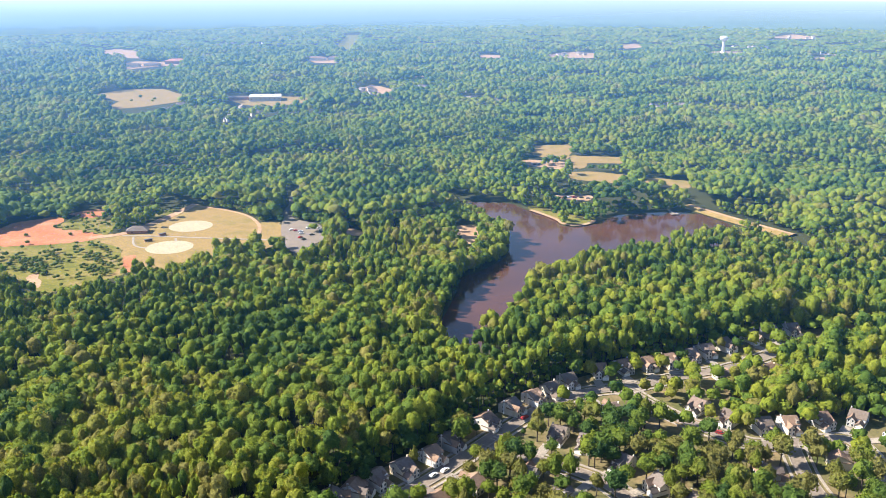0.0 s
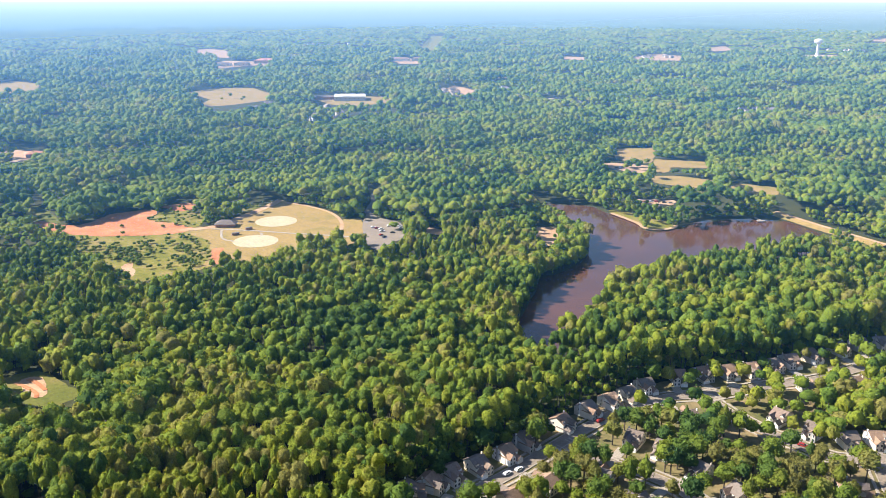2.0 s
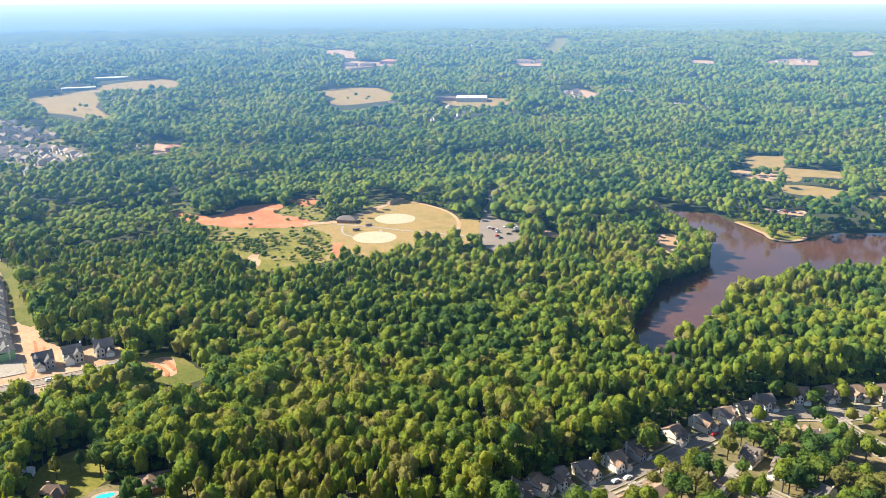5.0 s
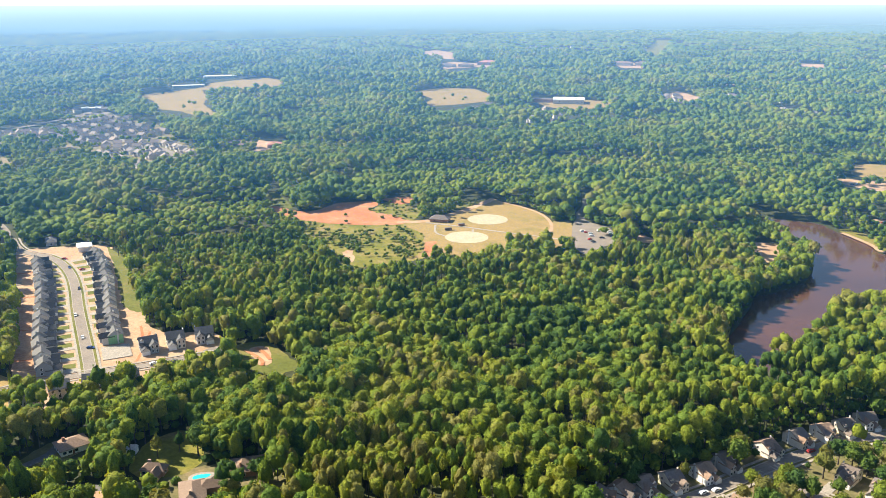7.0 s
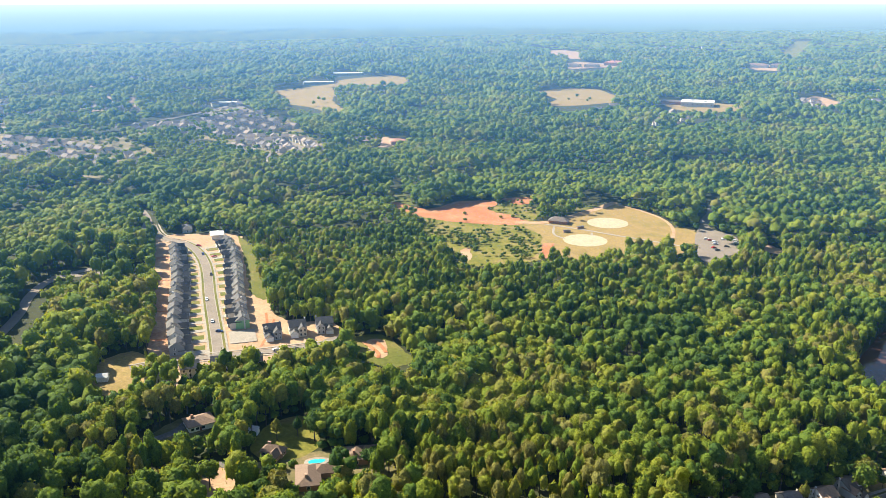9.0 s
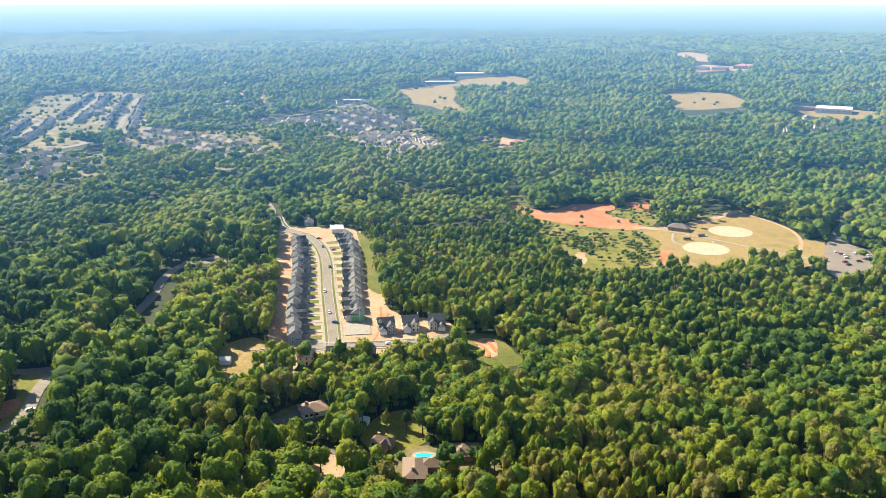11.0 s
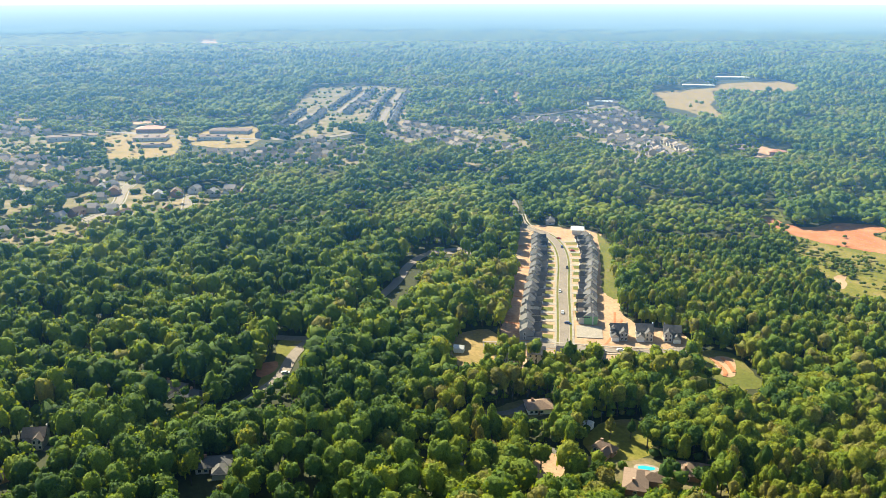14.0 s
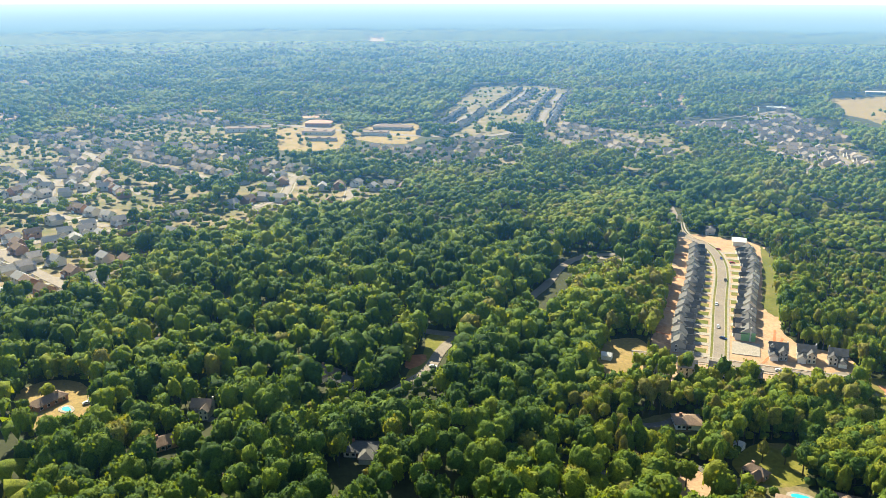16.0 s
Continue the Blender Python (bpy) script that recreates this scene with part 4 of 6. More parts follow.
def terrace(label, n=6, w=6.0, d=11):
    """A terrace of narrow houses under one roof, each with its own front gable."""
    h = new("terrace")
    L = n * w
    walls, roof = bmesh.new(), bmesh.new()
    gable(walls, roof, -L / 2, L / 2, -d / 2, d / 2, 6.2, 3.4, "x")
    for i in range(n):
        x = -L / 2 + (i + 0.5) * w
        gable(walls, roof, x - w * 0.34, x + w * 0.34, -d / 2 - 1.6 + (i % 2) * 0.9, 0, 5.8, 1.9, "y", 0.3)
    finish(h, walls, roof, M_WALLGREY, M_ROOFGREY, label, "terrace", "far terraces")
    for i in range(n):
        x = -L / 2 + (i + 0.5) * w
        opening(h, "garage_door", x, -d / 2 - 1.6 + (i % 2) * 0.9, 0.1, 2.6, 2.2, "-y", M_TRIM, 0)
        opening(h, "window", x, -d / 2 - 1.6 + (i % 2) * 0.9, 3.4, 1.8, 1.5, "-y", M_GLASS, 0)
        opening(h, "window", x, d / 2, 3.4, 1.8, 1.5, "+y", M_GLASS, 0)
    return h


def hall(label, category, w, d, hgt, mw, mr, rise=0.0):
    """A large plain building: school, store, pavilion; flat roof with parapet, or a low hip."""
    h = new(category.replace(" ", "_"))
    walls, roof = bmesh.new(), bmesh.new()
    if rise:
        hip(walls, roof, -w / 2, w / 2, -d / 2, d / 2, hgt, rise, 1.0)
    else:
        box(walls, -w / 2, w / 2, -d / 2, d / 2, 0, hgt)
        box(roof, -w / 2 - 0.2, w / 2 + 0.2, -d / 2 - 0.2, d / 2 + 0.2, hgt + 0.003, hgt + 0.5)
        box(roof, -w * 0.2, -w * 0.08, -d * 0.1, d * 0.12, hgt + 0.5, hgt + 1.9)
        box(roof, w * 0.18, w * 0.28, -d * 0.15, d * 0.05, hgt + 0.5, hgt + 1.7)
    finish(h, walls, roof, mw, mr, label, category)
    n = max(2, int(w / 8))
    for i in range(n):
        x = -w / 2 + (i + 0.5) * w / n
        opening(h, "window", x, -d / 2, hgt * 0.45, w / n * 0.18, hgt * 0.2, "-y", M_GLASS, 0)
    return h


def place(proto, x, y, turn, size=1.0):
    return copy_thing(proto, pose(x, y, 0, 0, 0, turn) @ Matrix.Diagonal((size, size, size, 1)))


def facing(x, y, streets):
    """The turn that sets a house's front to its nearest street, and that street's nearest point."""
    best = (1e9, 0, 0)
    for s in streets:
        for (ax, ay), (bx, by) in zip(s, s[1:]):
            dx, dy = bx - ax, by - ay
            k = min(1, max(0, ((x - ax) * dx + (y - ay) * dy) / (dx * dx + dy * dy)))
            px, py = ax + k * dx, ay + k * dy
            best = min(best, (math.hypot(px - x, py - y), px, py))
    return math.degrees(math.atan2(best[1] - x, -(best[2] - y))), best


# belts of tall trees between the rows of the western suburb
BELTS = [[(-810, 66), (-819, 111), (-852, 162)], [(-1107, 211), (-1081, 264), (-968, 296)], [(-1164, 231), (-1137, 287), (-1040, 320)], [(-1061, 68), (-958, 99), (-883, 128), (-884, 187)],
         [(-739, 10), (-728, 40), (-706, 77)], [(-714, 107), (-697, 141), (-696, 186)], [(-1099, -10), (-984, 15), (-1001, 44)], [(-1183, 152), (-1071, 168), (-1034, 202), (-987, 218)],
         [(-1369, -47), (-1467, 0), (-1499, 77)], [(-960, -60), (-874, -16), (-850, 7)]]
HOUSES = []      # (x, y, radius kept free of trees)
DRIVES = []
LAWNS = []


FAR_OFF = []     # (prototype, pose) of houses too far off to pick apart


def proto_far(protos):
    return protos[0]["group"] == "far houses"


def settle(protos, spots, streets, rng, drive=True, lawn=False, size=1.0, room=9.5):
    """Copies of the prototypes at the spots, each turned to its street, with a concrete drive."""
    for i, (x, y) in enumerate(spots):
        if proto_far(protos) and min(line_distance(np.array([x]), np.array([y]), b)[0] for b in BELTS) < 9:
            continue
        turn, (dist, px, py) = facing(x, y, streets)
        proto, turn = protos[(i * 5 + i // 3) % len(protos)], turn + rng.uniform(-3, 3)
        HOUSES.append((x, y, room * size))
        if math.hypot(x, y) > 1010 and proto["category"] == "house":
            FAR_OFF.append((proto, pose(x, y, 0, 0, 0, turn)))
            continue
        place(proto, x, y, turn, size)
        if drive and 10 < dist < 45 and math.hypot(x, y) < 900:
            a = math.radians(turn)
            ox, oy = -math.cos(a) * 2.8, -math.sin(a) * 2.8
            fx, fy = math.sin(a), -math.cos(a)
            DRIVES.append(((x + ox + fx * 7, y + oy + fy * 7), (x + ox + fx * max(9, dist - 3.2), y + oy + fy * max(9, dist - 3.2))))
            if lawn and dist > 15:
                LAWNS.append(((x + fx * 8, y + fy * 8), (x + fx * (dist - 7.2), y + fy * (dist - 7.2))))


rng = random.Random(4)
WHITE = "two-storey suburban house with pale siding and brown-grey shingle roof"
PALE = [two_storey(M_WALL, M_ROOF, WHITE, "suburban houses", 9.4, 13.5, 1),
        two_storey(M_WALL, M_ROOF, WHITE, "suburban houses", 10, 13, -1, False),
        two_storey(M_WALL, M_ROOF, "two-storey suburban house with pale siding and dark shingle roof", "suburban houses", 9.2, 14, -1),
        two_storey(M_BRICK, M_ROOFTAN, "two-storey brick house with brown shingle roof", "suburban houses", 11, 12.5, 1, False)]
GREY = [two_storey(M_WALLGREY, M_ROOFGREY, "new two-storey house with grey siding and grey shingle roof", "new estate houses", 10.0, 10.5, 1),
        two_storey(M_WALLGREY, M_ROOFGREY, "new two-storey house with grey siding and grey shingle roof", "new estate houses", 10.0, 10.0, -1, False),
        two_storey(M_WALL, M_ROOFGREY, "new two-storey house with light siding and dark shingle roof", "new estate houses", 10.0, 11.0, 1, False)]
FAR = [far_house(M_WALL, M_ROOFPALE, "far two-storey house with pale walls and shingle roof", "far houses", 12, 10, 0),
       far_house(M_WALL, M_ROOFPALE, "far two-storey house with pale walls and grey roof", "far houses", 11, 11, 1),
       far_house(M_BRICK, M_ROOFTAN, "far two-storey brick house with shingle roof", "far houses", 13, 10, 0)]
FARGREY = [far_house(M_WALLGREY, M_ROOFGREY, "far new house with grey walls and roof", "far houses", 10.5, 11, 0),
           far_house(M_WALLGREY, M_ROOF, "far new house with grey walls and brown roof", "far houses", 10.5, 11, 1)]
ROW_A = [(-44, 301), (-36, 308), (-28, 316), (-17, 324), (-5, 335), (3, 347), (21, 366), (34, 381), (46, 391), (56, 400), (66, 411), (85, 424), (99, 429), (113, 433), (126, 437), (140, 444), (151, 451), (164, 459), (184, 471), (198, 478), (213, 483), (235, 461)]
ROW_B = [(-3, 300), (12, 312), (37, 320), (47, 303), (54, 354), (66, 346), (82, 378), (127, 382), (139, 370), (152, 363), (165, 364), (182, 368), (201, 370), (212, 352), (79, 329), (91, 312), (101, 298), (139, 319), (140, 302), (175, 331), (151, 416), (176, 424)]


def spread(spots, gap):
    """Push apart houses that stand closer than the gap."""
    p = [list(s) for s in spots]
    for _ in range(30):
        for i in range(len(p)):
            for j in range(i):
                dx, dy = p[i][0] - p[j][0], p[i][1] - p[j][1]
                d = math.hypot(dx, dy) + 1e-6
                if d < gap:
                    k = (gap - d) / d / 2
                    p[i][0] += dx * k
                    p[i][1] += dy * k
                    p[j][0] -= dx * k
                    p[j][1] -= dy * k
    return [tuple(s) for s in p]


settle(PALE, spread(ROW_A + ROW_B, 11.0), STREETS[:5], rng, size=0.78)


def along(pts, n):
    """n places at even steps along a line."""
    p = np.array(pts, float)
    s = np.concatenate([[0], np.cumsum(np.linalg.norm(np.diff(p, axis=0), axis=1))])
    t = np.linspace(0, s[-1], n)
    return list(zip(np.interp(t, s, p[:, 0]), np.interp(t, s, p[:, 1])))


settle(GREY, along([(-355, 323), (-382, 347), (-412, 379), (-448, 417), (-505, 471)], 14), [ESTATE_ROAD], rng, True, True)
settle(GREY, along([(-364, 385), (-378, 400), (-411, 436), (-450, 478), (-482, 505)], 11), [ESTATE_ROAD], rng, True, True)
settle(GREY, [(-322, 368), (-312, 380), (-300, 392)], [CROSS_ROAD], rng, False)
settle(GREY, [(-340, 289), (-328, 304), (-317, 317), (-303, 328), (-289, 343), (-270, 357)], [CROSS_ROAD], rng, False, room=6.0)
green = two_storey(M_WALLGREY, M_ROOFGREY, "unfinished house with bare green sheathing and grey roof", "", 10, 10.5, 1, True, 5.6, M_SHEATH)
green.matrix_basis = pose(-351, 372, 0, 0, 0, facing(-351, 372, [ESTATE_ROAD])[0])
HOUSES.append((-351, 372, 9))
for spots in ([(-813, 53), (-808, 73), (-806, 90), (-809, 109), (-750, 91), (-733, 105), (-718, 124)], [(-696, 30), (-680, 45)],
              [(-704, -5), (-668, 5), (-690, -41), (-700, -29), (-636, -45), (-654, -26), (-752, -31), (-721, -21), (-792, 6), (-794, 23)],
              [(-833, 163), (-843, 182), (-851, 199), (-894, 217), (-937, 232), (-916, 239), (-773, 181), (-836, 213)],
              [(-868, 270), (-868, 289), (-871, 311), (-844, 319), (-849, 342), (-829, 350), (-801, 256), (-773, 258), (-781, 217), (-752, 225), (-807, 216)]):
    settle(FAR, spread(spots, 14), STREETS[7:] + FAR_STREETS[:6], rng)


def line_houses(protos, street, gap, off, rng, sides=(-1, 1), limit=99):
    """Houses along both sides of a far street."""
    p = chaikin(street, 1, False)
    L = np.linalg.norm(np.diff(p, axis=0), axis=1).sum()
    spots = []
    n = max(2, int(L / gap))
    pts = np.array(along(p, n))
    d = np.gradient(pts, axis=0)
    d /= np.linalg.norm(d, axis=1)[:, None]
    for (x, y), (dx, dy) in list(zip(pts, d))[:limit]:
        for s in sides:
            q = (x - dy * s * off + rng.uniform(-2, 2), y + dx * s * off + rng.uniform(-2, 2))
            if all(math.hypot(q[0] - a, q[1] - b) > gap * 0.85 for a, b, _ in HOUSES[-260:]):
                spots.append(q)
    settle(protos, spots, [street], rng, True)


for s in FAR_STREETS[:6]:
    line_houses(FAR, s, 17, 20, rng)
for s in G_ROADS:
    line_houses(FAR, s, 19, 20, rng)
for s in FAR_STREETS[6:10]:
    line_houses(FAR, s, 19, 21, rng)
for s in FAR_STREETS[10:15]:
    line_houses(FARGREY, s, 13, 17, rng)
TERRACE = terrace("far terrace of narrow grey houses with front gables")
for s in FAR_STREETS[15:18]:
    line_houses([TERRACE], s, 42, 19, rng)


def far_mass(name, part_name, material, label):
    """Walls or roofs of the houses too far off to pick apart, in one mesh."""
    vs, fs, base = [], [], 0
    for proto, m in FAR_OFF:
        for o in proto.children:
            if o.name.split(".")[0] != part_name:
                continue
            me = o.data
            me.calc_loop_triangles()
            v = np.array([m @ q.co for q in me.vertices])
            vs.append(v)
            fs.append(np.array([t.vertices for t in me.loop_triangles]) + base)
            base += len(v)
    return tagged(array_mesh(name, np.concatenate(vs), np.concatenate(fs), material), label, "houses", kind="stuff")


# far houses in loose groups
far_spots, CLEAR_FAR = [], []
for cx, cy, n, r in ((-93, 2210, 5, 60), (-62, 2134, 5, 60), (10, 1840, 8, 70), (-50, 1800, 8, 70), (400, 1549, 5, 40), (-779, 3395, 8, 120), (-420, 1480, 10, 80),
                     (430, 2860, 6, 60), (920, 3500, 8, 90), (1150, 3300, 9, 110), (1300, 2900, 8, 90), (-1300, 1060, 10, 90), (-1380, 880, 8, 70), (-1250, 1000, 10, 100), (-1760, 1200, 12, 110), (-1600, 300, 14, 120),
                     (-1700, 120, 14, 130), (-1640, -60, 14, 130), (-2100, 1500, 10, 120), (-1750, 420, 8, 90),
                     (-329, 1399, 5, 40), (-156, 1767, 6, 50), (81, 1628, 4, 40), (-1101, 2667, 6, 60), (-801, 3394, 8, 90), (-675, 3805, 6, 90), (1214, 4373, 9, 130), (1649, 3954, 9, 130), (1780, 3644, 8, 120),
                     (-1514, 1453, 8, 70), (-1711, 1469, 9, 90), (-1713, 1357, 9, 80), (-1900, 1281, 9, 90), (-2154, 1144, 10, 110), (-2224, 956, 10, 110), (-3968, 1577, 9, 120), (-2285, 829, 12, 110), (-2001, 844, 12, 100),
                     (-1675, 1351, 8, 70), (-1395, 1490, 8, 70), (-1160, 1250, 6, 60), (-2500, 300, 14, 150), (-2300, 0, 14, 150), (-2800, 700, 12, 150), (-2000, -150, 14, 140), (-1500, 60, 12, 120)):
    CLEAR_FAR.append((cx, cy, r * 0.5))
    for _ in range(n):
        a, q = rng.uniform(0, math.tau), r * math.sqrt(rng.random())
        far_spots.append((cx + q * math.cos(a), cy + q * math.sin(a)))
for i, (x, y) in enumerate(spread(far_spots, 18)):
    FAR_OFF.append((FAR[i % 3], pose(x, y, 0, 0, 0, rng.uniform(0, 360))))
    HOUSES.append((x, y, 10))
far_mass("far_house_walls", "wall", M_WALLFAR, "pale walls of far crowded suburban houses")
far_mass("far_house_roofs", "roof", M_ROOFFAR, "brown and grey shingle roofs of far crowded houses")
for h in PALE + GREY[:3] + FAR + FARGREY + [TERRACE]:
    for o in (*h.children_recursive, h):
        bpy.data.objects.remove(o)

for i, (x, y, r) in enumerate(CLEAR_FAR):
    ring = [(x + r * (0.9 + 0.5 * math.sin(k * 2.3 + i)) * math.cos(k / 9 * math.tau), y + 0.7 * r * math.sin(k / 9 * math.tau)) for k in range(9)]
    patch("ground", ring, 0.3, M_SAND if i % 3 else M_DRY, "far pale clearing with a few houses", "clearing", 1, 3)

# single houses in the woods
for w, d, wing, x, y, turn, mw, mr, text in (
        (17, 10, 7, -204, 247, 128, M_BRICK, M_ROOFTAN, "low house with a wide brown hipped roof beside a pool"),
        (12, 10, 5, -196, 272, 128, M_BRICK, M_ROOFTAN, "low house with a brown hipped roof among trees"),
        (13, 11, 0, -281, 262, 60, M_WALL, M_ROOF, "grey-roofed house behind trees at the end of a drive"),
        (10, 5, 4, -231, 257, 15, M_BRICK, M_ROOFTAN, "low L-shaped brown-roofed outbuilding"),
        (18, 8, 0, -446, -22, -56, M_BRICK, M_ROOFTAN, "low house with a brown roof on a dry lawn"),
        (13, 9, 5, -416, 120, 30, M_WALL, M_ROOF, "house with a tan roof half hidden by trees"),
        (15, 10, 6, -328, 107, 60, M_WALLGREY, M_ROOFGREY, "grey house with a dark roof among trees"),
        (14, 9, 0, -375, 26, 100, M_BRICK, M_ROOF, "low house with a dark roof in deep shade"),
        (16, 9, 0, -498, 43, 20, M_WALL, M_ROOFGREY, "long grey-roofed house behind trees"),
        (16, 11, 6, -643, 250, 30, M_WALL, M_ROOFGREY, "large grey-roofed house behind trees"),
        (12, 9, 0, -452, 176, 10, M_WALL, M_ROOFGREY, "grey-roofed house hidden in the trees"),
        (13, 9, 0, -398, 126, 30, M_WALL, M_ROOFGREY, "grey-roofed house hidden in the trees"),
        (12, 8, 0, -338, 171, 60, M_BRICK, M_ROOF, "low house with a dull roof among trees"),
        (16, 8, 0, -548, 527, -45, M_WALL, M_ROOFGREY, "low grey house at the edge of the estate")):
    h = ranch(mw, mr, text, w, d, wing)
    h.matrix_basis = pose(x, y, 0, 0, 0, turn)
    HOUSES.append((x, y, max(w, d) * 0.62))
h = two_storey(M_WALL, M_ROOF, "white gabled house with a brown roof at the road", "", 10, 10, 1, False, 5.2)
h.matrix_basis = pose(-399, 48, 0, 0, 0, 60)
HOUSES.append((-399, 48, 9))
h = hall("white-roofed pavilion at the head of the new estate", "pavilion", 12, 10, 4.0, M_WALL, M_ROOFWHITE, 2.2)
h.matrix_basis = pose(-508, 522, 0, 0, 0, -45)
HOUSES.append((-508, 522, 10))
h = hall("park pavilion with a dark hipped shingle roof by the diamonds", "pavilion", 17, 10, 2.8, M_BRICK, M_ROOF, 3.2)
h.matrix_basis = pose(-264, 709, 0, 0, 0, 8)
for x, y, w, d, hg, turn, mw, mr, rise, text, cat in (
        (-342, 1650, 60, 45, 8, 10, M_WALL, M_ROOFWHITE, 0, "far school with a flat white roof", "school"),
        (-395, 1650, 40, 22, 6, 10, M_BRICK, M_ROOF, 2, "far brick school wing with brown roof", "school"),
        (-1246, 391, 46, 30, 5, 60, M_WALL, M_ROOFTAN, 0, "long low school building with a brown roof", "school"),
        (-1322, 417, 40, 26, 6, 60, M_BRICK, M_ROOFRED, 4, "school with a red hipped roof", "school"),
        (-1198, 465, 40, 22, 5, 55, M_WALL, M_ROOFTAN, 0, "low school wing with a brown roof", "school"),
        (-1238, 512, 60, 24, 5, 50, M_WALL, M_ROOFTAN, 3, "school with a brown roof", "school"),
        (-1181, 376, 40, 12, 4, 60, M_WALL, M_ROOFTAN, 0, "low pale-roofed school wing", "school"),
        (-1318, 300, 70, 22, 6, 75, M_WALL, M_ROOFTAN, 0, "long brown-roofed store building", "store"),
        (-1136, 1235, 40, 16, 6, 40, M_WALL, M_ROOFWHITE, 0, "far white-roofed depot building", "depot"),
        (-1224, 1647, 70, 14, 5, 40, M_WALL, M_ROOFWHITE, 1.5, "long white barn roof by a field", "barn"),
        (-1290, 1869, 80, 20, 6, 40, M_WALL, M_ROOFWHITE, 2, "long white barn roof by a field", "barn"),
        (-620, 1010, 20, 14, 5, 40, M_BRICK, M_ROOFRED, 3, "small brick hall with a reddish roof", "hall"),
        (-861, 2403, 40, 25, 7, 0, M_WALL, M_ROOF, 3, "far pale building with brown roof", "building"),
        (-813, 2423, 40, 25, 7, 0, M_WALL, M_ROOF, 3, "far pale building with brown roof", "building"),
        (-770, 2510, 60, 35, 9, 0, M_BRICK, M_ROOFRED, 5, "far building with a red roof", "building"),
        (-385, 2634, 60, 30, 8, 0, M_WALL, M_ROOF, 4, "far pale building with brown roof", "building"),
        (-330, 2650, 40, 30, 8, 0, M_WALL, M_ROOFTAN, 4, "far pale building with tan roof", "building")):
    h = hall(text, cat, w, d, hg, mw, mr, rise)
    h.matrix_basis = pose(x, y, 0, 0, 0, turn)
    HOUSES.append((x, y, w * 0.6))
for a, b in DRIVES:
    ribbon("driveway", [a, b], 4.6, 0.24, M_CONCRETE, "pale concrete driveway from the street to a house", "driveway", rounds=0)
for a, b in LAWNS:
    ribbon("lawn", [a, b], 9.5, 0.18, M_GRASS, "fresh green sod in front of a new house", "lawn", rounds=0, offset=2.0)


def shed(w, d, hg, x, y, turn, mw, mr, text):
    h = new("shed")
    walls, roof = bmesh.new(), bmesh.new()
    gable(walls, roof, -w / 2, w / 2, -d / 2, d / 2, hg, w * 0.25, "x", 0.25)
    finish(h, walls, roof, mw, mr, text, "shed")
    opening(h, "door", 0, -d / 2, 0.05, 1.4, 2.0, "-y", M_TRIM)
    h.matrix_basis = pose(x, y, 0, 0, 0, turn)
    HOUSES.append((x, y, 5))


shed(6, 5, 2.6, -364, 275, 40, M_TRIM, M_ROOFWHITE, "small white shed on a lawn")
shed(6, 3.5, 2.5, -253, 268, 20, M_TRIM, M_ROOFWHITE, "small pale blue-white shed under trees")


def pool(x, y, w, d, turn, text):
    h = new("swimming_pool")
    for name, s, z0, z1, mat in (("deck", 1.35, 0.15, 0.42, M_CONCRETE), ("basin_water", 1.0, 0.3, 0.46, M_POOL)):
        bm = bmesh.new()
        n = 28
        ring = []
        for i in range(n):
            a = i / n * math.tau
            k = 1 + 0.12 * math.cos(2 * a + 0.6) + 0.08 * math.cos(3 * a)
            g = 0 if s == 1 else 1.8
            ring.append((math.cos(a) * (w / 2 * k + g), math.sin(a) * (d / 2 * k + g)))
        lo, hi = [[bm.verts.new((px, py, z)) for px, py in ring] for z in (z0, z1)]
        bm.faces.new(hi)
        for i in range(n):
            bm.faces.new((lo[i - 1], lo[i], hi[i], hi[i - 1]))
        part(name, bm, mat, h, "turquoise water" if s == 1 else "pale deck")
    h.matrix_basis = pose(x, y, 0, 0, 0, turn)
    return tagged(h, text, "pool")


pool(-210, 261, 7.0, 4.4, 50, "turquoise garden pool with a pale deck behind a house")
pool(-435, -14, 6, 4, 30, "small turquoise pool on a dry lawn")
HOUSES.append((-210, 261, 8))


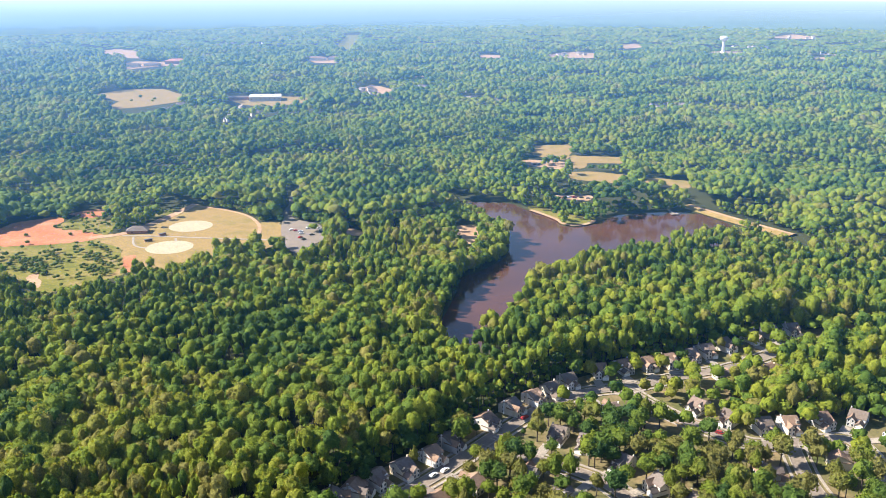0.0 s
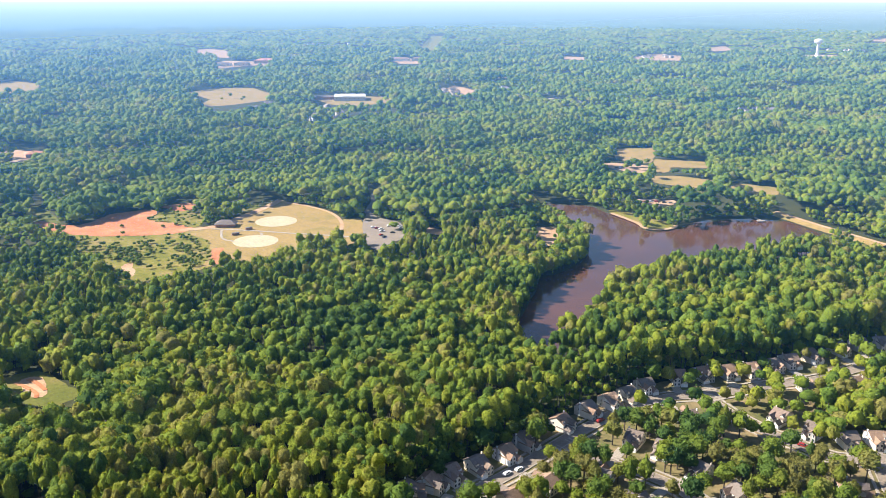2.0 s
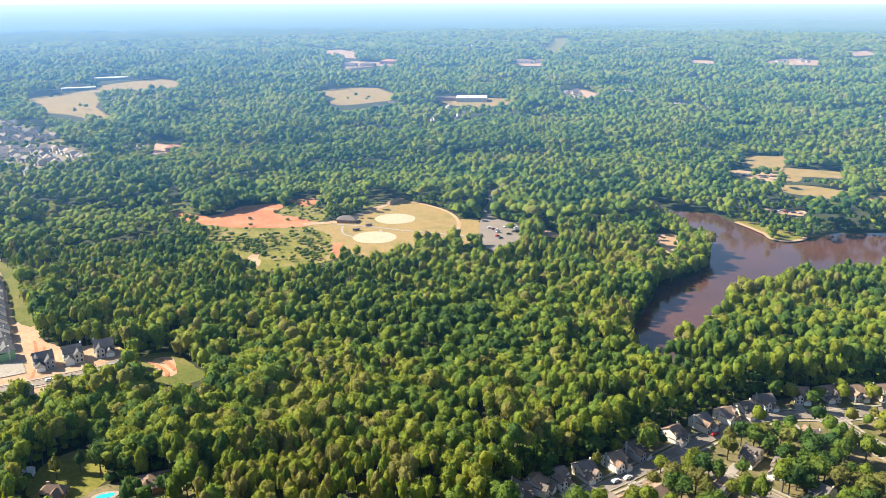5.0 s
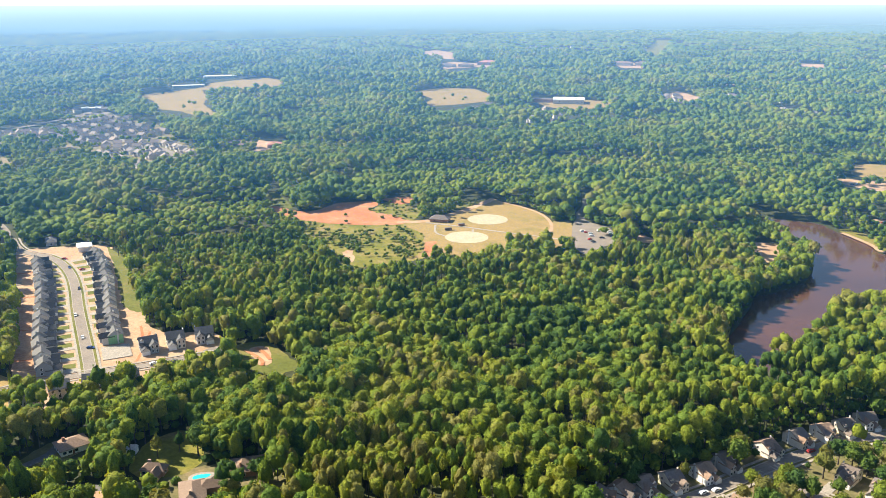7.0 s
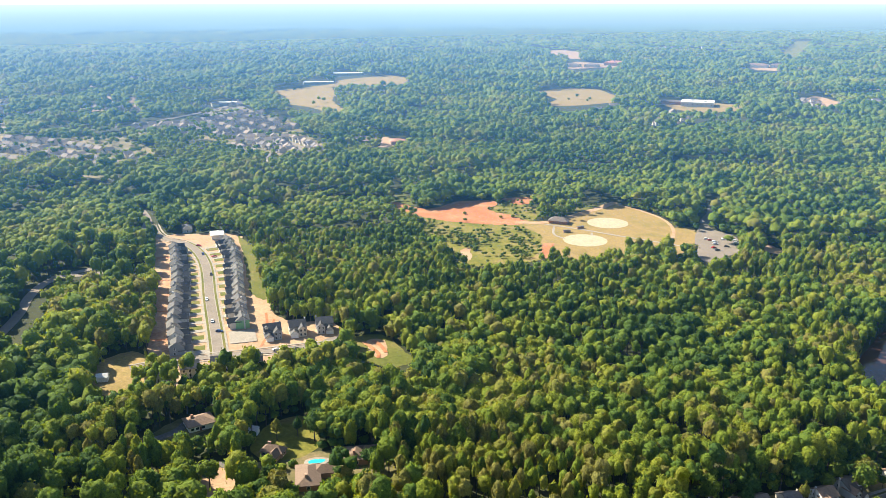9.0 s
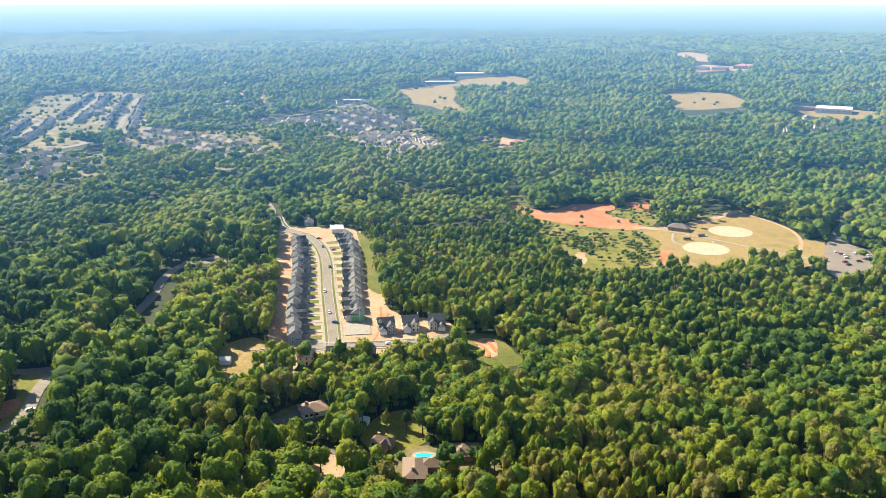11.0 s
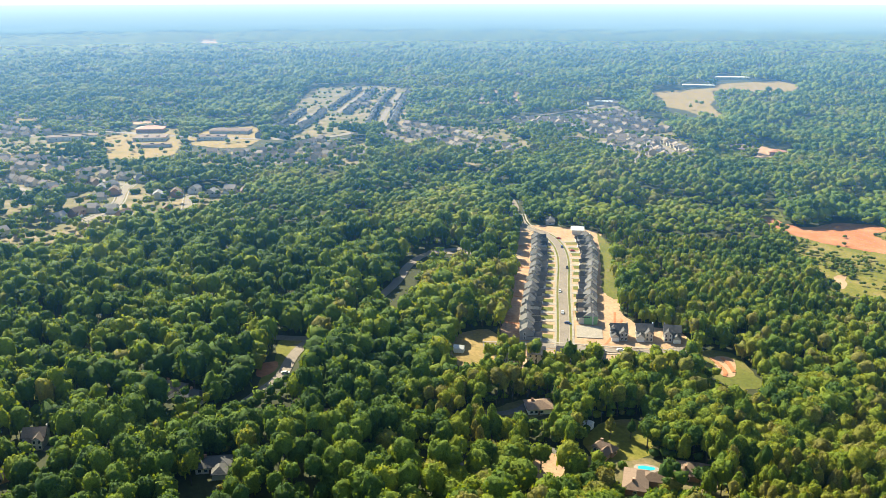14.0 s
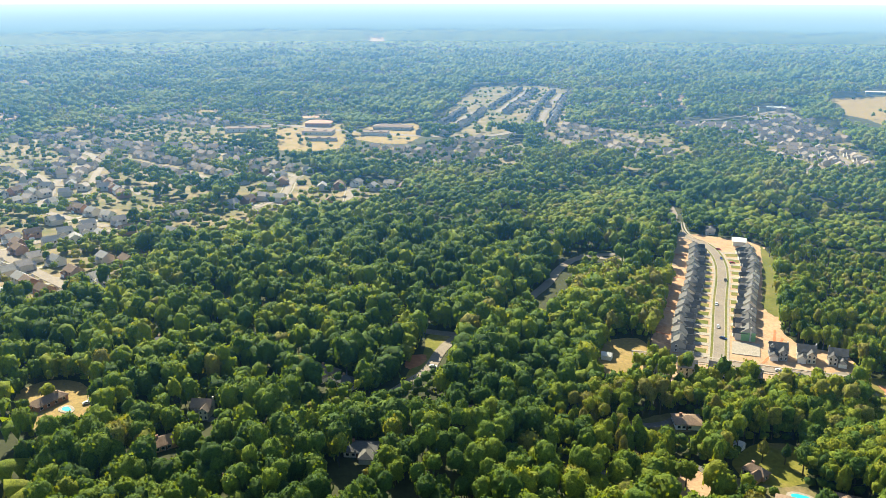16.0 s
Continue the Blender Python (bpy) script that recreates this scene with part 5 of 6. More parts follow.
def car_proto():
    c = new("car")
    bm = bmesh.new()
    prof = [(-2.25, 0.35), (2.25, 0.35), (2.3, 0.75), (1.3, 0.92), (0.55, 1.42), (-1.2, 1.45), (-2.0, 0.98), (-2.3, 0.85)]
    sides = [[bm.verts.new((x, s * (0.9 if z < 1 else 0.72), z)) for x, z in prof] for s in (-1, 1)]
    bm.faces.new(sides[0])
    bm.faces.new(sides[1][::-1])
    for i in range(len(prof)):
        bm.faces.new((sides[0][i - 1], sides[1][i - 1], sides[1][i], sides[0][i]))
    bmesh.ops.recalc_face_normals(bm, faces=bm.faces)
    part("body", bm, M_CAR, c)
    cut = [(1.22, 0.95), (0.58, 1.37), (-1.15, 1.40), (-1.9, 1.0)]
    for s in (-1, 1):
        bm = bmesh.new()
        side = [bm.verts.new((x, s * (0.93 if z < 1.1 else 0.76), z)) for x, z in cut]
        bm.faces.new(side if s < 0 else side[::-1])
        part("side_window", bm, M_GLASS, c)
    bm = bmesh.new()
    bm.faces.new([bm.verts.new(v) for v in ((1.31, -0.76, 0.94), (1.31, 0.76, 0.94), (0.58, 0.64, 1.43), (0.58, -0.64, 1.43))])
    part("windscreen", bm, M_GLASS, c)
    for x in (-1.4, 1.4):
        for y in (-0.82, 0.82):
            bm = bmesh.new()
            bmesh.ops.create_cone(bm, cap_ends=True, segments=12, radius1=0.34, radius2=0.34, depth=0.22, matrix=pose(x, y, 0.34, 90))
            part("wheel", bm, M_TYRE, c)
    return tagged(c, "small parked passenger car with dark windows", "car", "parked cars")


car = car_proto()
CARS = [(122, 838, 10), (127, 839, 12), (133, 840, 8), (140, 838, 5), (146, 836, 0), (110, 1010, 40), (116, 1014, 40), (122, 1018, 35),
        (-132, 716, 20), (-128, 713, 20), (-124, 711, 20), (-120, 722, 100), (-113, 728, 30), (-109, 722, 30), (-107, 716, 25), (-105, 709, 20), (-121, 692, 60), (-117, 686, 60), (-122, 704, 20), (-112, 700, 10),
        (-243, 243, 80), (-437, -4, 100), (-441, -1, 100), (-398, 178, 60), (-285, 259, 10), (-4, 322, 50), (1, 326, 50), (-9, 312, 40), (157, 318, 85), (131, 359, -35), (40, 374, 45), (109, 383, -60),
        (-404, 398, -45), (-372, 369, -45), (-440, 441, -45), (-356, 358, 20), (-483, 478, -40), (-306, 352, 45), (-470, 477, 60), (-503, 494, 10)]
for x, y, turn in CARS:
    copy_thing(car, pose(x, y, 0.23 if y > 600 else 0.3, 0, 0, turn))
for o in (*car.children_recursive, car):
    bpy.data.objects.remove(o)


def water_tower(x, y):
    """A pale steel spheroid on a flared pedestal."""
    h = new("water_tower")
    for name, prof in (("pedestal", ((0, 11), (3, 6), (12, 4.2), (38, 4.2), (43, 8))), ("tank", ((41, 7), (44, 12.5), (48, 14.5), (52, 13.5), (55, 9), (57, 0.1)))):
        bm = bmesh.new()
        rings = [[bm.verts.new((r * math.cos(i / 24 * math.tau), r * math.sin(i / 24 * math.tau), z)) for i in range(24)] for z, r in prof]
        for a, b in zip(rings, rings[1:]):
            for i in range(24):
                bm.faces.new((a[i - 1], a[i], b[i], b[i - 1]))
        part(name, bm, M_TRIM, h)
    h.matrix_basis = pose(x, y, 0)
    return tagged(h, "far white water tower on a single pedestal", "water tower")


def jetty(x, y, turn):
    """A timber landing on posts with a small roofed box."""
    h = new("jetty")
    bm = bmesh.new()
    box(bm, -1.2, 1.2, -9, 3, -0.05, 0.12)
    part("deck", bm, M_TIMBER, h)
    bm = bmesh.new()
    box(bm, -4, 4, -13, -9, -0.05, 0.12)
    part("platform", bm, M_CONCRETE, h, "pale floating platform")
    for px in (-1, 1):
        for py in (-8, -3):
            bm = bmesh.new()
            bmesh.ops.create_cone(bm, cap_ends=True, segments=8, radius1=0.14, radius2=0.14, depth=3.2, matrix=pose(px, py, -0.9))
            part("post", bm, M_TIMBER, h)
    h.matrix_basis = pose(x, y, 0, 0, 0, turn)
    return tagged(h, "pale floating landing stage at the lake shore", "jetty")


def dugout(x, y, turn):
    """An open-fronted players' shelter beside a diamond."""
    h = new("dugout")
    for name, b, mat in (("back_wall", (-4.5, 4.5, 1.2, 1.35, 0.1, 2.2), M_BRICK), ("side_wall", (-4.5, -4.35, -1.2, 1.2, 0.1, 2.2), M_BRICK), ("side_wall", (4.35, 4.5, -1.2, 1.2, 0.1, 2.2), M_BRICK),
                         ("roof", (-4.9, 4.9, -1.7, 1.7, 2.2, 2.4), M_ROOFGREY), ("bench", (-4, 4, 0.5, 0.95, 0.4, 0.5), M_TIMBER)):
        bm = bmesh.new()
        box(bm, *b)
        part(name, bm, mat, h)
    h.matrix_basis = pose(x, y, 0.08, 0, 0, turn) @ Matrix.Diagonal((0.7, 0.7, 0.9, 1))
    return tagged(h, "small players' shelter with a flat grey roof", "dugout", "dugouts")


jetty(216, 786, 10)
for x, y, turn in ((-246, 681, 35), (-240, 699, -130)):
    dugout(x, y, turn)


def pylon(x, y):
    """A far lattice power pylon: four legs, rings and three cross-arms."""
    h = new("pylon")

    def bars(name, pairs, r):
        bm = bmesh.new()
        for a, b in pairs:
            a, b = Vector(a), Vector(b)
            m = Matrix.Translation((a + b) / 2) @ (b - a).to_track_quat("Z", "Y").to_matrix().to_4x4()
            bmesh.ops.create_cone(bm, cap_ends=True, segments=5, radius1=r, radius2=r, depth=(b - a).length, matrix=m)
        part(name, bm, M_STEEL, h)
    for sx in (-1, 1):
        for sy in (-1, 1):
            bars("leg", [((4 * sx, 4 * sy, 0), (0.6 * sx, 0.6 * sy, 42))], 0.2)
    for z in (28, 33, 38):
        bars("cross_arm", [((-8, 0, z), (8, 0, z))], 0.2)
    for k in range(5):
        w0, w1 = 4 - k * 0.75, 4 - (k + 1) * 0.75
        bars("brace", [((-w0, -w0, k * 9), (w1, -w1, k * 9 + 9)), ((w0, w0, k * 9), (-w1, w1, k * 9 + 9))], 0.12)
    h.matrix_basis = pose(x, y, 0)
    return tagged(h, "far grey lattice power pylon above the trees", "pylon", "pylons")


for x, y in ((-1230, 1890), (-1150, 1960), (-1010, 2050), (-880, 2110), (-700, 2280), (-640, 2320)):
    pylon(x, y)
water_tower(960, 2990)
bm = bmesh.new()
box(bm, -8, 8, -10, 10, 0.1, 0.5)
pad = tagged(part("slab", bm, M_CONCRETE), "pale concrete foundation slab of an unbuilt house", "foundation slab")
pad.matrix_basis = pose(-338, 359, 0, 0, 0, 45)
HOUSES.append((-338, 359, 10))

# ---- trees ----
EYE = np.array((0.0, -8.0, 202.0))       # the look-out from which clearings are kept open
rs = np.random.RandomState(11)


def icosphere(sub):
    bm = bmesh.new()
    bmesh.ops.create_icosphere(bm, subdivisions=sub, radius=1)
    bm.verts.ensure_lookup_table()
    v = np.array([q.co for q in bm.verts])
    f = np.array([[q.index for q in t.verts] for t in bm.faces])
    bm.free()
    return v, f


def crown_template(sub, lumps, tufts, size, cut=-0.25, pine=False, fold=True):
    """A crown one metre in radius: round heads with dark clefts between them, set with leafy tufts that stand off at all angles."""
    v, f = icosphere(sub)
    d = rs.normal(size=(lumps, 3))
    d[:, 2] = np.abs(d[:, 2]) * 0.9 - 0.25
    d /= np.linalg.norm(d, axis=1)[:, None]
    wid, tall = rs.uniform(0.30, 0.56, lumps), rs.uniform(0.55, 1.0, lumps)

    def reach(u):
        ang = np.arccos(np.clip(u @ d.T, -1, 1))
        return 0.63 + 0.44 * np.max(np.sqrt(np.clip(1 - (ang / wid) ** 2, 0, 1)) * tall, axis=1)
    v = v * (reach(v) * (0.93 if tufts else 1.0) + rs.normal(size=len(v)) * 0.03)[:, None]
    f = f[v[f].mean(1)[:, 2] > cut]
    used = np.unique(f)
    at = np.full(len(v), -1)
    at[used] = np.arange(len(used))
    v, f = v[used], at[f]
    if tufts:
        u = rs.normal(size=(tufts * 3, 3))
        u /= np.linalg.norm(u, axis=1)[:, None]
        u = u[u[:, 2] > cut - 0.15][:tufts]
        n = u + rs.normal(size=u.shape) * 0.55
        n /= np.linalg.norm(n, axis=1)[:, None]
        a = np.cross(n, rs.normal(size=u.shape))
        a /= np.linalg.norm(a, axis=1)[:, None]
        b = np.cross(n, a)
        c = u * (reach(u) * rs.uniform(0.9, 1.1, len(u)))[:, None]
        s = size * rs.uniform(0.65, 1.35, (len(u), 4, 1))
        if fold:
            q = np.stack([c + a * s[:, 0], c + b * s[:, 1] - n * s[:, 1] * 0.35, c - a * s[:, 2], c - b * s[:, 3] - n * s[:, 3] * 0.35], 1)
            t = np.array(((0, 1, 2), (0, 2, 3)))
        else:
            q = np.stack([c + a * s[:, 0] * 1.3, c + b * s[:, 1] - a * s[:, 1] * 0.6, c - b * s[:, 3] - a * s[:, 3] * 0.6], 1)
            t = np.array(((0, 1, 2),))
        k = q.shape[1]
        f = np.vstack([f, (t[None] + (np.arange(len(u)) * k)[:, None, None]).reshape(-1, 3) + len(v)])
        v = np.vstack([v, q.reshape(-1, 3)])
    if pine:
        v = v * np.concatenate([np.repeat(np.clip(1.0 - 0.42 * v[:, 2:3], 0.2, 1.4), 2, 1), np.ones((len(v), 1))], 1)
    return v, f


def scatter(spacing, r0, r1, a0, a1):
    """Jittered places in a ring between two bearings (degrees to the left of +y)."""
    x0, x1 = -r1, r1
    n = int(2 * r1 / spacing)
    gx, gy = np.meshgrid(np.arange(n), np.arange(n))
    x = (gx + 0.5 * (gy % 2)) * spacing - r1 + rs.uniform(-0.36, 0.36, gx.shape) * spacing
    y = gy * spacing - r1 + rs.uniform(-0.36, 0.36, gx.shape) * spacing
    x, y = x.ravel(), y.ravel()
    r, a = np.hypot(x, y), np.degrees(np.arctan2(-x, y))
    k = (r >= r0) & (r < r1) & (a > a0) & (a < a1)
    return x[k], y[k]


OPEN = FAR_CLAY + [NORTH_SCRUB, WEST_LINK, EAST_LINK, GREY_YARD, BALLFIELD, RED_CLAY, RED_STRIP, GRASS_CUT, NORTH_GRASS, SCRUB, CAR_PARK, CLEARING_A, CLEARING_B, CLEARING_C, PENINSULA_LOT, MEADOW_YARD, MEADOW_A, MEADOW_B, MEADOW_C, MEADOW_D, MEADOW_E,
        NEW_ESTATE, BASIN_GRASS, WEST_LAWN, POOL_LAWN, DIRT_YARD, VERGE, SOUTH_LAWN, FIELD_N, SCHOOL_N, CLAY_N, CLAY_NE, CLAY_E, CLAY_FAR, TOWER_YARD, LINE_CUT, CLAY_W, FIELD_NW, FIELD_NW2, DEPOT, CHAPEL_YARD,
        SCHOOL_A, SCHOOL_B, SCHOOL_C]
YOUNG_STAND = [(-569, 670), (-486, 694), (-420, 705), (-440, 690), (-380, 650), (-345, 600), (-300, 545), (-285, 500), (-329, 473), (-358, 440), (-461, 549)]
LOT_GAP = [(-548, 378), (-522, 408), (-490, 444), (-480, 436), (-512, 396), (-536, 368)]
BEND_GAP = [(-500, 334), (-472, 284), (-452, 290), (-482, 334)]
VERGE_GAP = [(-456, 198), (-438, 220), (-412, 200), (-386, 172), (-380, 150), (-400, 150), (-424, 176)]
RED_YARD = [(-410, 160), (-422, 172), (-417, 186), (-398, 172), (-396, 162)]
ROAD_GAP = [(-550, 370), (-536, 394), (-510, 354), (-488, 326), (-500, 312), (-527, 335)]
HALF_OPEN = [GREY_YARD, RED_STRIP, GRASS_CUT, NORTH_SCRUB, WEST_LAWN, POOL_LAWN, DIRT_YARD, SOUTH_LAWN]
DAM_SLOPE = [(232, 800), (250, 812), (318, 690), (300, 676)]
GLADES = [[(x + 9 * math.cos(a), y + 9 * math.sin(a)) for a in (0, 0.9, 1.8, 2.7, 3.6, 4.5, 5.4)] for x, y in ((-446, -22), (-399, 48), (-375, 26), (-416, 120), (-328, 107), (-281, 262), (-204, 247), (-196, 272), (-231, 257), (-318, 92))]
TALL_OPEN = GLADES + FAR_CLAY + [RED_YARD, LOT_GAP, BEND_GAP, VERGE_GAP, DIRT_YARD, POOL_LAWN, DAM_SLOPE, BASIN_GRASS, FIELD_NW2, LINE_CUT, CLAY_NE, CLAY_E, TOWER_YARD, ROAD_GAP, VERGE, WEST_LINK, EAST_LINK, SCRUB, CAR_PARK, CLEARING_A, CLEARING_B, CLEARING_C, PENINSULA_LOT, MEADOW_YARD, MEADOW_D, MEADOW_E, MEADOW_C, MEADOW_A, RED_CLAY, FIELD_N, FIELD_NW, SCHOOL_A, SCHOOL_B, SCHOOL_N, CLAY_N]
SPARSE = [(EAST_SUBURB, 0.0), (WEST_SUBURB, 0.0), (WEST_FAR, 0.0), (BAND_A, 0.0), (BAND_C, 0.0), (GREY_ESTATE, 0.0), (TERRACES, 0.0), (POOL_YARD, 0.35), (PENINSULA, 0.0)]
GARDENS = [(WEST_SUBURB, 0.30), (WEST_FAR, 0.32), (BAND_A, 0.30), (BAND_C, 0.30), (GREY_ESTATE, 0.16), (TERRACES, 0.10), (PENINSULA, 0.65), (SCHOOL_A, 0.06), (SCHOOL_B, 0.1), (SCHOOL_C, 0.08), (PENINSULA_LOT, 0.12), (MEADOW_YARD, 0.2), (FIELD_NW, 0.006), (FIELD_N, 0.012)]
CLEAR_LINES = [(s, 6.5) for s in STREETS] + [(s, 9.0) for s in FAR_STREETS + G_ROADS] + [(WEST_ROAD, 6.5), (WEST_LOT, 7.0), (SIDE_ROAD, 6.0), (POOL_DRIVE, 4.5), (GREY_DRIVE, 4.5), (SOUTH_DRIVE, 4.5),
                                                                 ([(240, 806), (268, 752), (300, 700)], 11.0), ([(-145, 763), (-147, 788), (-146, 811), (-153, 845)], 8.0)]


def wooded(x, y, tall):
    """The places where a tree may stand, given how far its top hides the ground behind it."""
    keep = ~inside(x, y, LAKE)
    shade = rs.random_sample(len(x))
    for poly in OPEN:
        keep &= ~inside(x, y, poly)
    for k in (0.3, 0.5, 0.6, 0.9):
        s = 1 / (1 - tall * k / EYE[2])
        xs, ys = EYE[0] + (x - EYE[0]) * s, EYE[1] + (y - EYE[1]) * s
        for poly in (HALF_OPEN if k == 0.5 else TALL_OPEN if k > 0.3 else TALL_OPEN + HALF_OPEN):
            keep &= ~inside(xs, ys, poly)
    grove = inside(x, y, EAST_WOOD)
    for belt in BELTS:
        grove |= line_distance(x, y, belt) < 13
    for poly, p in SPARSE:
        keep &= ~(inside(x, y, poly) & (shade > p)) | grove
    for pts, w in CLEAR_LINES:
        keep &= line_distance(x, y, pts) > w
    for s, grow in ((1.0, 0.0), (1.03, -2.5), (1.06, -4.5)):
        xs, ys = EYE[0] + (x - EYE[0]) * s, EYE[1] + (y - EYE[1]) * s
        for hx, hy, r in HOUSES:
            near = (np.abs(xs - hx) < r + 4) & (np.abs(ys - hy) < r + 4)
            if near.any():
                keep[near] &= np.hypot(xs[near] - hx, ys[near] - hy) > r + grow
    return keep


def low_noise(x, y, scale):
    """A smooth field between 0 and 1 for stands of trees."""
    out = np.zeros(len(x))
    r2 = np.random.RandomState(5)
    for o in range(4):
        a, p, q = r2.uniform(0, math.tau), r2.uniform(0, 9), r2.uniform(0, 9)
        k = (1.7 ** o) / scale
        u, w = x * math.cos(a) + y * math.sin(a), -x * math.sin(a) + y * math.cos(a)
        out += (np.sin(u * k + p + 1.7 * np.sin(w * k * 0.6 + q)) * np.sin(w * k + q)) / (1 + o * 0.5)
    return np.clip(0.5 + 0.35 * out, 0, 1)


def woodland(name, x, y, size, height, templates, pines=None, mean=0.5, broken=False):
    """All the crowns of one belt of wood in one mesh; every tree has its own shape, turn and size."""
    vs, fs, tones, base = [], [], [], 0
    pick = rs.randint(0, len(templates), len(x))
    if pines is not None:
        stand = low_noise(x, y, 60) + rs.uniform(-0.25, 0.25, len(x)) > 0.76
    for i in range(len(templates) + (len(pines) if pines else 0)):
        is_pine = i >= len(templates)
        if is_pine:
            k = stand & (pick % len(pines) == i - len(templates))
        else:
            k = (pick == i) & (~stand if pines else True)
        n = int(k.sum())
        if not n:
            continue
        v, f = (pines[i - len(templates)] if is_pine else templates[i])
        a = rs.uniform(0, math.tau, n)
        s = size * rs.uniform(0.74, 1.25, n) * (0.72 if is_pine else 1.0) * (0.74 + 0.6 * low_noise(x[k] + 300, y[k], 70))
        low = inside(x[k], y[k], YOUNG_STAND) & (height > 14)
        s = s * np.where(low, 0.86, 1.0)
        stands = 1 / (1 + np.exp(-12 * (low_noise(x[k] + 90, y[k] - 40, 15) - 0.5)))
        h = height * rs.uniform(0.80, 1.17, n) * (1.0 if height < 10 else 0.86 + 0.24 * stands if broken else 0.76 + 0.42 * stands)
        if broken:
            h *= 0.66 + 0.70 / (1 + np.exp(-18 * (low_noise(x[k], y[k], 75) - 0.5)))
        elif height > 14:
            h *= 1 + 0.35 * np.clip(1 - line_distance(x[k], y[k], ROW_A) / 55, 0, 0.6) / 0.6      # the old belt behind the suburb
        h *= np.where(low, 0.66, 1.0)
        half = np.clip(h * 0.45, s * 0.75, s * (1.6 if is_pine else 1.02 if broken else 1.25))
        c, q = np.cos(a)[:, None], np.sin(a)[:, None]
        px = (v[None, :, 0] * c - v[None, :, 1] * q) * s[:, None] + x[k][:, None]
        py = (v[None, :, 0] * q + v[None, :, 1] * c) * s[:, None] + y[k][:, None]
        drop = half * (2.5 if height > 14 and not broken else 1.0)       # boughs hang lower than the crown's round
        pz = np.where(v[None, :, 2] > 0, v[None, :, 2] * half[:, None], v[None, :, 2] * drop[:, None]) + (h - half)[:, None]
        vs.append(np.stack([px, py, pz], 2).reshape(-1, 3))
        fs.append((f[None] + (np.arange(n) * len(v))[:, None, None]).reshape(-1, 3) + base)
        tones.append(np.repeat(np.clip(rs.normal(mean, 0.18 if broken else 0.27, n), 0, 1), len(v)))
        base += n * len(v)
    ob = array_mesh(name, np.concatenate(vs), np.concatenate(fs), M_WOOD, True)
    ob.data.attributes.new("tone", "FLOAT", "POINT").data.foreach_set("value", np.concatenate(tones).astype(np.float32))
    return tagged(ob, "dense summer woodland of broadleaf trees with some pines", "woodland", kind="stuff")


BIG = [crown_template(3, 34, 90, 0.12) for _ in range(10)]
MID = [crown_template(2, 20, 36, 0.16) for _ in range(10)]
SMALL = [crown_template(1, 9, 10, 0.16, fold=False) for _ in range(8)]
ROUND = [crown_template(2, 14, 12, 0.13, -0.1, fold=False) for _ in range(8)]
FARSET = [crown_template(1, 7, 4, 0.16, 0.0, fold=False) for _ in range(6)]
P_BIG, P_MID = [crown_template(3, 22, 120, 0.13, -0.4, True) for _ in range(4)], [crown_template(2, 16, 70, 0.15, -0.4, True) for _ in range(4)]
boles = []
for name, spacing, r0, r1, size, height, kinds, pines in (
        ("woodland", 6.2, 240, 300, 4.2, 17.5, BIG, P_MID),
        ("woodland", 5.3, 300, 400, 3.7, 16.5, BIG, P_BIG),
        ("woodland", 5.6, 400, 720, 3.95, 16.5, MID, P_MID),
        ("woodland", 7.2, 720, 1000, 5.1, 17.5, ROUND, None),
        ("woodland", 8.0, 1000, 1300, 5.8, 18, SMALL, None),
        ("woodland", 10.8, 1300, 2050, 7.9, 20, FARSET, None),
        ("woodland", 14.5, 2050, 3100, 10.5, 20, [crown_template(1, 5, 0, 0.3, 0.1) for _ in range(4)], None),
        ("woodland", 23.5, 3100, 4840, 17.0, 22, [crown_template(1, 4, 0, 0.3, 0.15) for _ in range(4)], None)):
    tx, ty = scatter(spacing, r0, r1, -31, 95)
    k = wooded(tx, ty, height * (1.15 if r1 < 1100 else 0.95))
    mean = 0.54 if r1 < 600 else 0.52 if r1 < 800 else 0.48
    if r1 < 800:
        # old large-crowned wood to the west, tone darkened further as backlit shade; younger elsewhere
        old = k & (np.degrees(np.arctan2(-tx, ty)) + 16 * low_noise(tx, ty, 50) > 58)
        young = k & ~old
        old &= rs.random_sample(len(tx)) < 0.50
        old[old] &= wooded(tx[old], ty[old], height * 1.25)
        woodland(name, tx[old], ty[old], size * 1.5, height * 1.15, BIG if r1 < 600 else MID, None, 0.20 if r1 < 600 else 0.28)
        woodland(name, tx[young], ty[young], size, height, kinds, pines, mean)
        k = old | young
    else:
        woodland(name, tx[k], ty[k], size, height, kinds, pines, mean, True)
    if r1 < 1000:
        boles.append((tx[k], ty[k]))
bx, by = np.concatenate([b[0] for b in boles]), np.concatenate([b[1] for b in boles])
tri = np.array([(math.cos(a), math.sin(a)) for a in (0.3, 2.4, 4.5)])
lo = np.concatenate([tri * 0.32, np.full((3, 1), -0.2)], 1)
hi = np.concatenate([tri * 0.18, np.full((3, 1), 8.5)], 1)
bole = np.vstack([lo, hi])
faces = np.array(((0, 1, 4, 3), (1, 2, 5, 4), (2, 0, 3, 5)))
bv = bole[None] + np.stack([bx, by, 0 * bx], 1)[:, None]
ob = array_mesh("tree_trunks", bv.reshape(-1, 3), (faces[None] + (np.arange(len(bx)) * 6)[:, None, None]).reshape(-1, 4), M_BARK)
tagged(ob, "grey-brown trunks standing under the woodland crowns", "tree trunks", kind="stuff")
# lower trees before the clearings
tx, ty = scatter(6.6, 420, 1050, -31, 95)
k = wooded(tx, ty, 9.0) & ~wooded(tx, ty, 16.5)
woodland("woodland", tx[k], ty[k], 4.0, 9.0, SMALL, None, 0.42)
